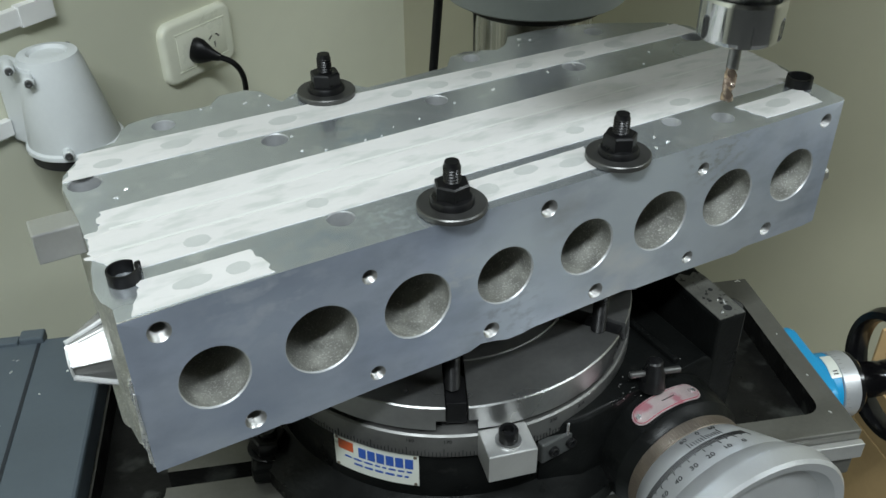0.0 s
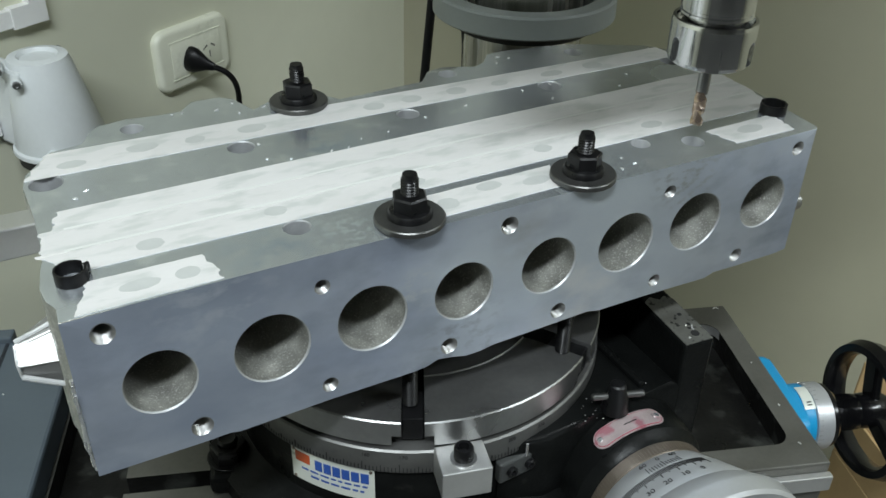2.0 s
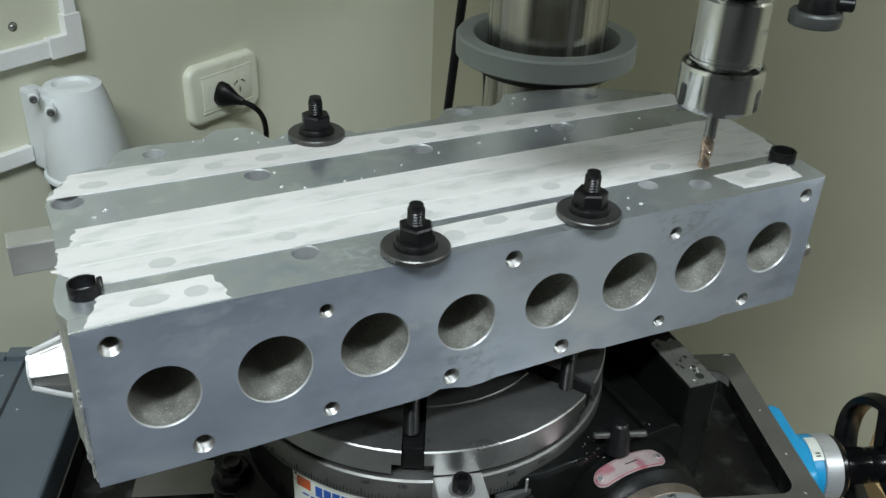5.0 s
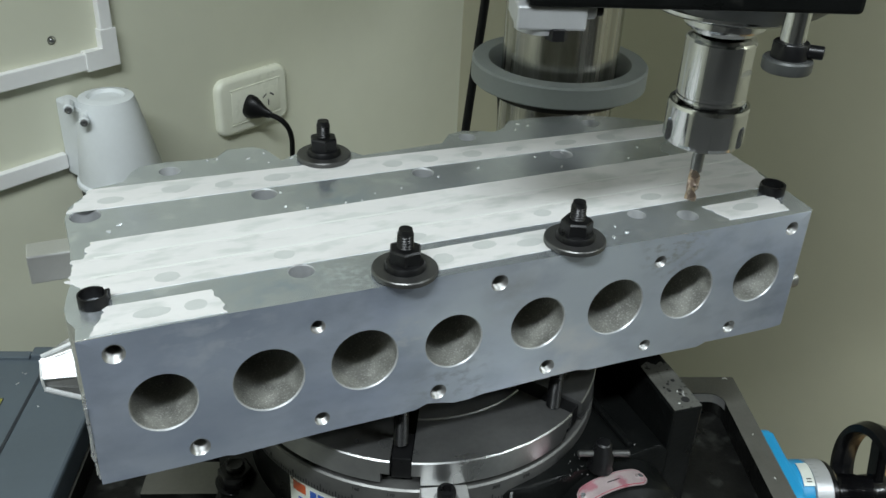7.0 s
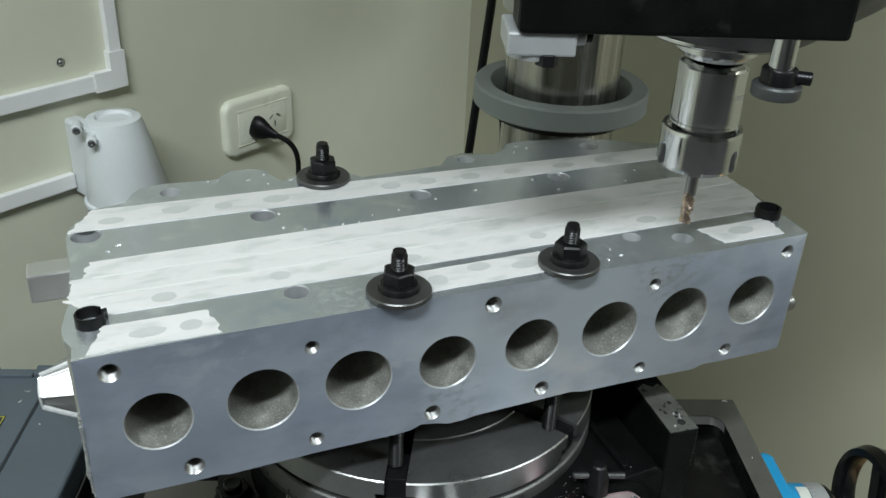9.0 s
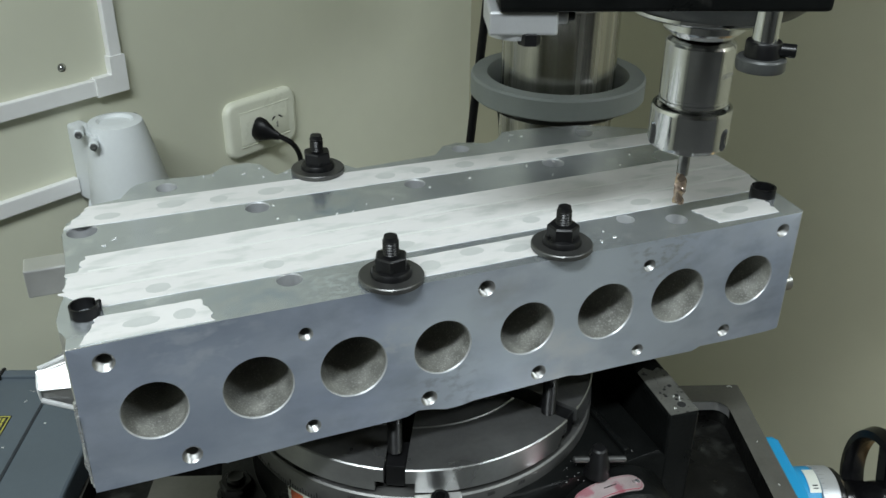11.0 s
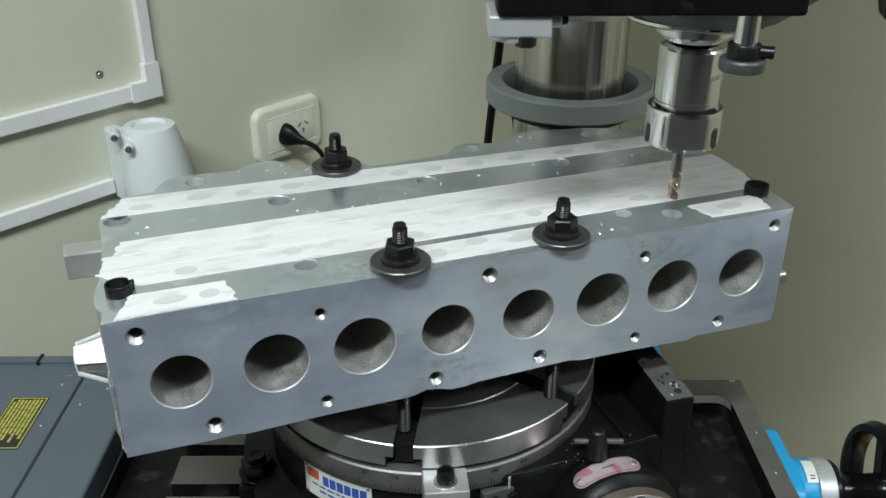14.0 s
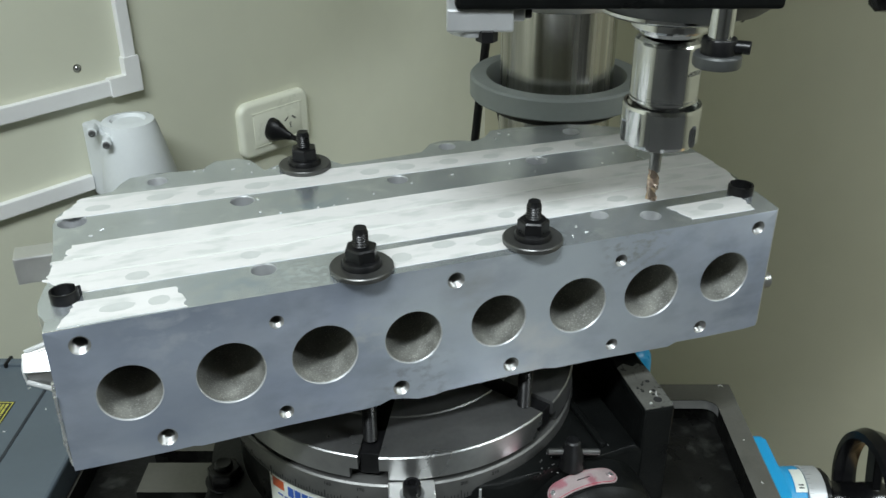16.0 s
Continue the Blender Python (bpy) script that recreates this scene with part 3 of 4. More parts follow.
    part("quill_lever", rod(0.0050, 0.0, 0.090, 0, 16, along((0.2665, 0.150, 1.330), (0.10, -0.305, -0.95))), M_CHROME, t)
    part("lever_knob", lathe([(0, -0.010), (0.006, -0.009), (0.0095, -0.004), (0.0100, 0.004), (0.0085, 0.014), (0.0055, 0.022), (0, 0.022)], 28, along((0.2765, 0.1195, 1.2290), (-0.10, 0.30, 0.95))), M_GLOSS, t, "black lever knob")
    # depth stop
    s = pose(0.1370, -0.009, 0)
    part("stop_rod", rod(0.0062, 1.2293, 1.262, 0.0005, 32, s), M_CHROME, t, "bright steel depth stop rod")
    part("stop_collar", lathe([(0.0062, 1.2293), (0.0088, 1.2293), (0.0088, 1.2364), (0.0083, 1.2372), (0.0062, 1.2372)], 40, s, closed=True), M_BLACKOX, t)
    part("stop_ring", lathe([(0.0, 1.2227), (0.0116, 1.2227), (0.0122, 1.2237), (0.0122, 1.2283), (0.0114, 1.2293), (0.0, 1.2293)], 40, s), M_STOP, t, "dark grey stop ring")
    part("stop_screw", lathe([(0, 0.006), (0.0034, 0.006), (0.0034, 0.0150), (0.0030, 0.0155), (0.0016, 0.0155), (0.0016, 0.0135), (0, 0.0135)], 20, along((0.1370, -0.009, 1.2333), (0.93, -0.37, 0))), M_BLACKOX, t)
    # table feed at the right-hand end
    yc, zc = 0.111, 0.821
    r0 = 0.0275
    arch = [(0.052, 0.790), (0.052, 0.850)] + [(0.064 - 0.012 * math.cos(radians(a)), 0.851 + 0.012 * math.sin(radians(a))) for a in range(0, 91, 15)] + [(0.130 + 0.010 * math.sin(radians(a)), 0.853 + 0.010 * math.cos(radians(a))) for a in range(0, 91, 15)] + [(0.140, 0.790)]
    bm = prism(arch, 0, 0.0120, 0.003)
    bm.transform(Matrix(((0, 0, 1, 0.2540), (1, 0, 0, 0), (0, 1, 0, 0), (0, 0, 0, 1))))
    part("end_bracket", bm, M_BLUE, t, "bright blue painted end bracket")
    ax = along((0.273, yc - 0.008, zc), (1, 0, 0))
    part("bearing_boss", lathe([(0.0, -0.012), (0.033, -0.012), (0.0310, -0.003), (r0 + 0.001, 0.002), (r0, 0.005), (r0, 0.0160), (r0 - 0.001, 0.0170), (0, 0.0170)], 56, ax), M_BLUE, t, "rounded blue painted bearing boss")
    dial = part("feed_dial", lathe([(0, 0.0175), (r0 - 0.0010, 0.0175), (r0 + 0.0003, 0.0181), (r0 + 0.0003, 0.0318), (r0 - 0.0006, 0.0326), (0, 0.0326)], 64, ax), M_DIAL, t, "frosted aluminium feed dial")
    zero = part("zero_plate", lathe([(r0 + 0.0002, 0.0075), (r0 + 0.0010, 0.0075), (r0 + 0.0010, 0.0168), (r0 + 0.0002, 0.0168)], 24, ax, a0=78, a1=124, closed=True), M_NAME, t, "white curved zero plate")
    for a in (112, 117):
        bm = boxm((r0 + 0.0010, -0.0005, 0.0105), (r0 + 0.0012, 0.0005, 0.0145))
        bm.transform(ax @ pose(0, 0, 0, 0, 0, a))
        part("plate_mark", bm, M_INK, zero, smooth=False)
    for k in range(40):
        bm = boxm((r0 + 0.0002, -0.00016, 0.0185), (r0 + 0.0004, 0.00016, 0.0217 + 0.002 * (k % 5 == 0)))
        bm.transform(ax @ pose(0, 0, 0, 0, 0, 9 * k))
        part("dial_mark", bm, M_STEEL, dial, smooth=False)
    part("dial_nut", lathe([(0, 0.0327), (r0 - 0.0012, 0.0327), (r0 - 0.0012, 0.0365), (0.0235, 0.0395), (0.0160, 0.0415), (0.0150, 0.064), (0, 0.064)], 48, ax), M_GLOSS, t)
    wheel = part("feed_wheel", lathe([(0.047, 0.075), (0.050, 0.069), (0.056, 0.070), (0.0590, 0.079), (0.056, 0.088), (0.050, 0.089), (0.047, 0.083)], 64, ax, closed=True), M_GLOSS, t, "glossy black spoked handwheel")
    part("wheel_hub", lathe([(0, 0.060), (0.013, 0.060), (0.015, 0.072), (0.015, 0.088), (0.011, 0.094), (0, 0.094)], 32, ax), M_GLOSS, wheel)
    for k in range(3):
        bm = boxm((0.012, -0.008, 0.075), (0.053, 0.008, 0.083), 0.002)
        bm.transform(ax @ pose(0, 0, 0, 0, 0, 120 * k + 75))
        part("spoke", bm, M_GLOSS, wheel)
    # power feed at the left-hand end
    p = part("power_feed", boxm((-0.47, 0.015, 0.8705), (-0.286, 0.193, 0.8955), 0.0025), M_BOX, t, "blue-grey enamelled power feed cover with a warning sticker")
    part("feed_case", boxm((-0.47, 0.0, 0.70), (-0.2935, 0.195, 0.8695), 0.004), M_BOX, t)
    part("joint", boxm((-0.3380, 0.016, 0.8950), (-0.3355, 0.190, 0.8960)), M_DARKLINE, p)
    part("hinge_rib", boxm((-0.470, 0.187, 0.892), (-0.3520, 0.1960, 0.8985), 0.001), M_BOX, p)
    part("hinge_stop", boxm((-0.3510, 0.187, 0.892), (-0.3330, 0.1990, 0.9010), 0.0015), M_BOX, p)
    part("hinge_clip", boxm((-0.3850, 0.1850, 0.8940), (-0.3820, 0.1985, 0.8995), 0.0008), M_BLACKOX, p, "black clip over the hinge rib")
    x0, x1, y0, y1, zt = -0.3860, -0.3550, 0.0715, 0.1380, 0.8955
    st = part("sticker", boxm((x0, y0, zt), (x1, y1, zt + 0.0003)), M_INK, p, "black warning sticker with yellow print and border")
    e = 0.0009
    for lo, hi in (((x0 + e, y1 - 2 * e), (x1 - e, y1 - e)), ((x0 + e, y0 + e), (x1 - e, y0 + 2 * e)), ((x1 - 2 * e, y0 + 2 * e), (x1 - e, y1 - 2 * e)), ((x0 + e, y0 + 2 * e), (x0 + 2 * e, y1 - 2 * e))):
        part("border", boxm((*lo, zt + 0.0003), (*hi, zt + 0.0005)), M_YELLOW, st)
    rnd = random.Random(3)
    for k in range(8):
        x, y = x0 + 0.0034 + 0.0031 * k, y0 + 0.0035 + rnd.uniform(0, 0.016)
        while y < y1 - 0.006:
            step = rnd.uniform(0.003, 0.008)
            part("word_bar", boxm((x, y, zt + 0.0003), (x + 0.0019, min(y + step, y1 - 0.0035), zt + 0.0005)), M_YELLOW, st)
            y += step + 0.0010
    return t


def build_chuck():
    q = MILL @ pose(SP_R, SP_D, 0)
    t = thing("collet_chuck", "polished steel collet chuck in the spindle", "tool holder", m=q)
    body = part("body", lathe([(0, 1.2185), (0.0165, 1.2185), (0.0194, 1.2170), (0.0202, 1.2155), (0.0202, 1.1850), (0.0195, 1.1845), (0.0195, 1.1830), (0.0202, 1.1825), (0.0202, 1.1812), (0.0179, 1.1806), (0.0179, 1.1760), (0, 1.1760)], 96), M_CHROME, t)
    c = bmesh.new()
    for a in (-38, 142):
        add_box(c, (0.0178, -0.03, 1.1990), (0.03, 0.03, 1.2150), 0, pose(0, 0, 0, 0, 0, a))
    cut(body, c)
    shade(body, 1)
    nut = part("collet_nut", lathe([(0, 1.1530), (0.0140, 1.1528), (0.0210, 1.1530), (0.0230, 1.1543), (0.0238, 1.1565), (0.0238, 1.1765), (0.0232, 1.1785), (0.0215, 1.1785), (0.0205, 1.1745), (0, 1.1745)], 180), M_CHROME, t, "polished steel collet nut with spanner slots")
    c = bmesh.new()
    for k in range(6):
        m = pose(0, 0, 0, 0, 0, 60 * k + 12)
        pts = [(0.0036 * math.cos(radians(a)), 1.1655 + 0.0036 * math.sin(radians(a))) for a in range(0, 181, 18)] + [(-0.0036, 1.140), (0.0036, 1.140)]
        near = [c.verts.new(m @ Vector((0.0212, y, z))) for y, z in pts]
        far = [c.verts.new(m @ Vector((0.030, y, z))) for y, z in pts]
        c.faces.new(near)
        c.faces.new(far[::-1])
        for i in range(len(pts)):
            j = (i + 1) % len(pts)
            c.faces.new((near[i], far[i], far[j], near[j]))
    cut(nut, c)
    shade(nut, 1)
    e = thing("end_mill", "coated carbide end mill held in the collet", "cutting tool", m=q)
    part("shank", rod(0.0036, 1.133, 1.156, 0, 24), M_STEEL, e)
    bm = bmesh.new()
    n, steps, prev = 16, 40, None
    for i in range(steps + 1):
        z = 1.1135 + 0.021 * i / steps
        twist = -2.6 * math.pi * i / steps * 0.6
        ring = []
        for k in range(n):
            a = 2 * math.pi * k / n
            r = 0.0037 * (1 - 0.42 * max(0, math.sin(2 * a)) ** 0.8)
            ring.append(bm.verts.new((r * math.cos(a + twist), r * math.sin(a + twist), z)))
        if prev:
            for k in range(n):
                bm.faces.new((prev[k], prev[(k + 1) % n], ring[(k + 1) % n], ring[k]))
        else:
            bm.faces.new(ring[::-1])
        prev = ring
    bm.faces.new(prev)
    part("flutes", bm, M_COPPER, e, "copper-coloured helical flutes", angle=50)


# ---- rotary table ----
ROT_X, ROT_Y, ROT_R = 0.004, 0.112, 0.1285
SLOT_A = 243.5
PLATE_A = 101.0


def build_rotary():
    t = thing("rotary_table", "black cast-iron rotary table with a steel slotted plate", "rotary table", m=pose(ROT_X, ROT_Y, 0))
    R = ROT_R
    # the slotted plate
    prof = [(0.016, PLATE - 0.018), (R, PLATE - 0.018), (R, PLATE - 0.0008), (R - 0.0008, PLATE)]
    for g in (0.088, 0.060):
        prof += [(g + 0.0014, PLATE), (g + 0.0004, PLATE - 0.0009), (g - 0.0004, PLATE - 0.0009), (g - 0.0010, PLATE)]
    prof += [(0.018, PLATE), (0.016, PLATE - 0.002)]
    plate = part("slotted_plate", lathe(prof, 128, closed=True), M_STEEL, t, "ground steel plate with six tee slots")
    c = bmesh.new()
    for k in range(6):
        m = pose(0, 0, 0, 0, 0, SLOT_A + 60 * k)
        vs = [(-0.0068, PLATE + 0.01), (0.0068, PLATE + 0.01), (0.0068, PLATE - 0.0105), (0.0125, PLATE - 0.0105), (0.0125, PLATE - 0.030), (-0.0125, PLATE - 0.030), (-0.0125, PLATE - 0.0105), (-0.0068, PLATE - 0.0105)]
        a = [c.verts.new(m @ Vector((0.045, y, z))) for y, z in vs]
        b = [c.verts.new(m @ Vector((0.150, y, z))) for y, z in vs]
        c.faces.new(a)
        c.faces.new(b[::-1])
        for i in range(8):
            c.faces.new((a[i], b[i], b[(i + 1) % 8], a[(i + 1) % 8]))
    cut(plate, c)
    shade(plate, 25)
    part("slot_floor", lathe([(0, PLATE - 0.040), (R - 0.012, PLATE - 0.040), (R - 0.012, PLATE - 0.0185), (0, PLATE - 0.0185)], 96), M_BLACKOX, t)
    ring = part("graduated_ring", lathe([(R - 0.013, PLATE - 0.040), (R + 0.0005, PLATE - 0.040), (R + 0.0015, PLATE - 0.038), (R + 0.0008, PLATE - 0.0232), (R - 0.0005, PLATE - 0.0222), (R - 0.013, PLATE - 0.0222)], 128, closed=True), M_RING, t, "steel ring with engraved degrees")
    for k in range(140):
        a = 190 + k
        long = 0.0062 if a % 10 == 0 else (0.0048 if a % 5 == 0 else 0.0034)
        bm = boxm((R + 0.0006, -0.00022, PLATE - 0.0385), (R + 0.0017, 0.00022, PLATE - 0.0385 + long))
        bm.transform(pose(0, 0, 0, 0, 0, a))
        part("degree_mark", bm, M_INK, ring, smooth=False)
    for k, txt in ((241, "170"), (251, "180"), (261, "190"), (271, "200"), (281, "210"), (231, "160")):
        lettering(txt, 0.0036, M_INK, ring, pose(0, 0, 0, 0, 0, k) @ pose(R + 0.0013, 0, PLATE - 0.0265, 90, 0, 90), "degree_number")
    # cast base
    zb = PLATE - 0.040
    part("base", lathe([(0, TABLE), (0.150, TABLE), (0.150, TABLE + 0.014), (0.138, TABLE + 0.020), (0.126, TABLE + 0.026), (0.126, zb - 0.003), (0.124, zb), (0, zb)], 96), M_BLACK, t, "black painted cast-iron base")
    mm = pose(-ROT_X, -ROT_Y, 0) @ MILL    # machine frame seen from this thing
    part("foot", boxm((-0.1780, 0.036, TABLE), (0.02, 0.170, TABLE + 0.016), 0.004, mm), M_BLACK, t)
    # the squared side for upright mounting
    here = pose(-ROT_X, -ROT_Y, 0)
    bm = prism([(0.000, -0.015), (0.030, -0.022), (0.062, -0.019), (0.102, -0.018), (0.136, -0.020), (0.139, 0.130), (0.0, 0.150)], TABLE, 0.943, 0.004)
    bm.transform(here)
    part("side_casting", bm, M_BLACK, t)
    up = here @ pose(0.1470, -0.0200, 0, 0, 0, -6)
    face = part("mounting_face", boxm((-0.0112, 0, TABLE), (0.0112, 0.200, 0.9735), 0.002, up), M_BLACK, t, "black upright mounting face with a worn top")
    part("worn_top", prism([(-0.0104, 0.0008), (0.0103, 0.0010), (0.0104, 0.047), (0.0060, 0.052), (0.0010, 0.049), (-0.0040, 0.054), (-0.0104, 0.050)], 0.9733, 0.9739), M_WORN, face, "bare worn pitted metal top").data.transform(up)
    part("bolt_hole", rod(0.0030, 0.9738, 0.9741, 0, 20, up @ pose(0.002, 0.009, 0)), M_INK, face)
    for dx, dy, r in ((-0.004, 0.020, 0.0012), (0.0035, 0.019, 0.0015), (-0.0015, 0.027, 0.0011), (0.004, 0.030, 0.0016), (-0.006, 0.024, 0.0010), (0.0015, 0.015, 0.0012)):
        part("pit", rod(r, 0.9738, 0.97402, 0, 10, up @ pose(dx, dy, 0)), M_INK, face)
    part("rib", boxm((0.108, -0.012, 0.942), (0.113, 0.060, 0.9475), 0.0015, here), M_BLACK, t)
    # worm housing and handwheel
    ang = -96.0
    d = Vector((math.cos(radians(ang)), math.sin(radians(ang)), 0))
    ax = along(Vector((0.0905 - ROT_X, -0.0515 - ROT_Y, 0.8935)), d)
    part("worm_housing", lathe([(0, -0.08), (0.050, -0.08), (0.048, -0.030), (0.047, -0.008), (0.043, -0.004), (0.0415, 0.0), (0, 0.0)], 64, ax), M_BLACK, t)
    dial = part("vernier_ring", lathe([(0, -0.001), (0.0417, -0.001), (0.0427, 0.0), (0.0427, 0.008), (0.0417, 0.009), (0, 0.009)], 120, ax), M_BRASSY, t, "knurled steel locking ring")
    drum = part("dial_drum", lathe([(0, 0.009), (0.0430, 0.009), (0.0435, 0.0095), (0.0498, 0.0225), (0.0498, 0.0232), (0.0505, 0.0235), (0.0600, 0.0440), (0.0600, 0.0450), (0, 0.0450)], 96, ax), M_DIAL, t, "frosted aluminium dial drum with numbers")
    part("handwheel", lathe([(0, 0.045), (0.0606, 0.0450), (0.0675, 0.0560), (0.0680, 0.0585), (0.0680, 0.0680), (0.0660, 0.0700), (0.0600, 0.0690), (0.0540, 0.0620), (0.020, 0.0610), (0.019, 0.068), (0, 0.068)], 96, ax), M_DIAL, t, "frosted aluminium handwheel")
    for k in range(120):
        bm = boxm((0.0426, -0.00035, 0.0006), (0.0431, 0.00035, 0.0075))
        bm.transform(ax @ pose(0, 0, 0, 0, 0, 3 * k))
        part("knurl", bm, M_BRASSY, dial, smooth=False)

    def on_drum(a, s):
        """A frame on the cone at angle a and distance s along the axis: x round the drum, y towards its small end."""
        r = 0.0505 + (s - 0.0235) * (0.0095 / 0.0205) if s > 0.023 else 0.0435 + (s - 0.0095) * (0.0063 / 0.013)
        return ax @ pose(0, 0, 0, 0, 0, a) @ Matrix.Translation((r, 0, s)) @ pose(0, 0, 0, 0, 25, 0) @ pose(0, 0, 0, 90, 0, 90) @ pose(0, 0, 0, 0, 0, 180)
    for k in range(-10, 70):
        long = 0.0085 if k % 10 == 0 else (0.0068 if k % 5 == 0 else 0.0050)
        bm = boxm((-0.00025, -long, 0.0), (0.00025, 0, 0.0003))
        bm.transform(on_drum(84 + 1.2 * k, 0.0240))
        part("dial_mark", bm, M_INK, drum, smooth=False)
    for k, txt in enumerate(("0", "10", "20", "30", "40", "50")):
        lettering(txt, 0.0056, M_INK, drum, on_drum(84 + 12 * k, 0.0375) @ Matrix.Translation((0, 0, 0.0003)), "dial_number")
    for k in range(13):
        bm = boxm((-0.00022, 0, 0.0), (0.00022, 0.0045 + 0.002 * (k % 6 == 0), 0.0003))
        bm.transform(on_drum(86 + 2.2 * k, 0.0222))
        part("vernier_mark", bm, M_INK, drum, smooth=False)
    for a, txt in ((86, "60"), (99.2, "0"), (112.4, "60")):
        lettering(txt, 0.0052, M_INK, drum, on_drum(a, 0.0130) @ Matrix.Translation((0, 0, 0.0003)), "vernier_number")
    # curved plates round the housings
    def curved(name, r, z0, z1, a0, a1, mat, m, parent, label="", thick=0.0008, seg=24):
        return part(name, lathe([(r, z0), (r + thick, z0), (r + thick, z1), (r, z1)], seg, m, a0=a0, a1=a1, closed=True), mat, parent, label)
    pm = ax

    def pill(name, r, z0, z1, half, mat, parent, label="", thick=0.0006):
        """A thin plate with round ends, bent round the worm housing."""
        bm, n, rows = bmesh.new(), 40, []
        hw, zc = (z1 - z0) / 2, (z0 + z1) / 2
        for i in range(n + 1):
            a = half * math.sin(math.pi * (i / n - 0.5))
            run = max(0.0, abs(radians(a)) * r - (radians(half) * r - hw))
            w = math.sqrt(max(1e-8, hw * hw - run * run))
            ca, sa = math.cos(radians(PLATE_A + a)), math.sin(radians(PLATE_A + a))
            rows.append([bm.verts.new((q * ca, q * sa, z)) for q, z in ((r, zc - w), (r + thick, zc - w), (r + thick, zc + w), (r, zc + w))])
        for p, q in zip(rows, rows[1:]):
            for k in range(4):
                bm.faces.new((p[k], p[(k + 1) % 4], q[(k + 1) % 4], q[k]))
        bm.faces.new(rows[0])
        bm.faces.new(rows[-1][::-1])
        bmesh.ops.recalc_face_normals(bm, faces=list(bm.faces))
        bm.transform(pm)
        return part(name, bm, mat, parent, label)
    plate2 = pill("scale_plate", 0.0478, -0.0248, -0.0102, 30, M_PINKPLATE, t, "worn pink etched plate with two rivets")
    pill("border", 0.0484, -0.0239, -0.0111, 28.6, M_REDINK, plate2, "dark red border", 0.0002)
    pill("field", 0.0486, -0.0234, -0.0116, 28.0, M_PINKPLATE, plate2, "", 0.0002)
    for a in (-24.5, 24.5):
        part("rivet", rod(0.0018, 0, 0.0008, 0, 12, pm @ pose(0, 0, 0, 0, 0, PLATE_A + a) @ along((0.0488, 0, -0.0175), (1, 0, 0))), M_FRESH, plate2)
    part("line", boxm((0.0488, -0.006, -0.0180), (0.0490, 0.003, -0.0173), 0, pm @ pose(0, 0, 0, 0, 0, PLATE_A)), M_INK, plate2)
    # maker's plate on the base
    nm = pose(0, 0, 0)
    name = curved("name_plate", 0.1262, 0.9060, 0.9325, 207, 233, M_NAME, nm, t, "white maker's plate with blue and red print")
    curved("red_square", 0.1271, 0.9225, 0.9305, 208.5, 213.5, M_ORANGE, nm, name, thick=0.0002)
    for k in range(6):
        a = 215.2 + 2.78 * k
        curved("blue_block", 0.1271, 0.9205, 0.9288, a, a + 2.30, M_BLUEINK, nm, name, thick=0.0002, seg=4)
    rnd = random.Random(12)
    for z, b0, b1, h in ((0.9168, 210.5, 231, 0.0014), (0.9122, 213.5, 230, 0.0016)):
        b = b0
        while b < b1:
            w = rnd.uniform(1.2, 3.4)
            curved("text_bar", 0.1271, z, z + h, b, min(b + w, b1), M_BLUEINK, nm, name, thick=0.0002, seg=4)
            b += w + 0.7
    for a in (208, 232):
        for z in (0.9075, 0.9310):
            part("rivet", rod(0.0011, 0, 0.0006, 0, 10, pose(0, 0, 0, 0, 0, a) @ along((0.1270, 0, z), (1, 0, 0))), M_BRASSY, name)
    # clamp block at the rim
    cb = pose(0, 0, 0, 0, 0, 255.5)
    block = part("clamp_block", boxm((0.1280, -0.0148, 0.9355), (0.1512, 0.0148, 0.9560), 0.0008, cb), M_ALU, t, "bare aluminium clamp block with a cap screw")
    part("washer", lathe([(0.003, 0), (0.0078, 0), (0.0078, 0.0012), (0.003, 0.0012)], 28, cb @ pose(0.1405, 0, 0.9560), closed=True), M_STEEL, block)
    socket_screw(block, cb @ pose(0.1405, 0, 0.9572), 0.0058, 0.0085)
    # zero pointer
    zp = pose(0, 0, 0, 0, 0, 273.5)
    ptr = part("pointer_plate", boxm((0.1262, -0.0150, 0.9165), (0.1325, 0.0150, 0.9330), 0.0015, zp), M_STOP, t, "small dark plate with the zero pointer")
    part("pointer", boxm((0.1318, 0.0035, 0.9310), (0.1328, 0.0055, 0.9420), 0.0003, zp), M_FRESH, ptr)
    for y in (-0.0065, 0.0070):
        socket_screw(ptr, zp @ along((0.1322, y, 0.9245), (1, 0, 0)), 0.0036, 0.0030)
    # clamping lever
    kb = part("lever_knob", lathe([(0, 0.943), (0.0090, 0.943), (0.0082, 0.947), (0.0078, 0.953), (0.0060, 0.958), (0.0052, 0.9635), (0.0040, 0.9645), (0, 0.9645)], 28, pose(0.082 - ROT_X, -0.020 - ROT_Y, 0)), M_BLACKOX, t, "black clamping knob with a cross bar")
    part("cross_bar", rod(0.0022, -0.0170, 0.0190, 0.0008, 16, along((0.082 - ROT_X, -0.020 - ROT_Y, 0.9545), (0.95, -0.25, -0.08))), M_WASHER, kb)
    # hold-down bolt on the machine table
    hb = mm @ pose(-0.165, 0.056, 0)
    part("foot_slot", rod(0.0150, TABLE + 0.0160, TABLE + 0.0175, 0.0004, 28, hb), M_BLACKOX, t)
    bolt = part("hold_down_nut", hexagon(0.0125, TABLE + 0.0175, TABLE + 0.0290, hb), M_BLACKOX, t)
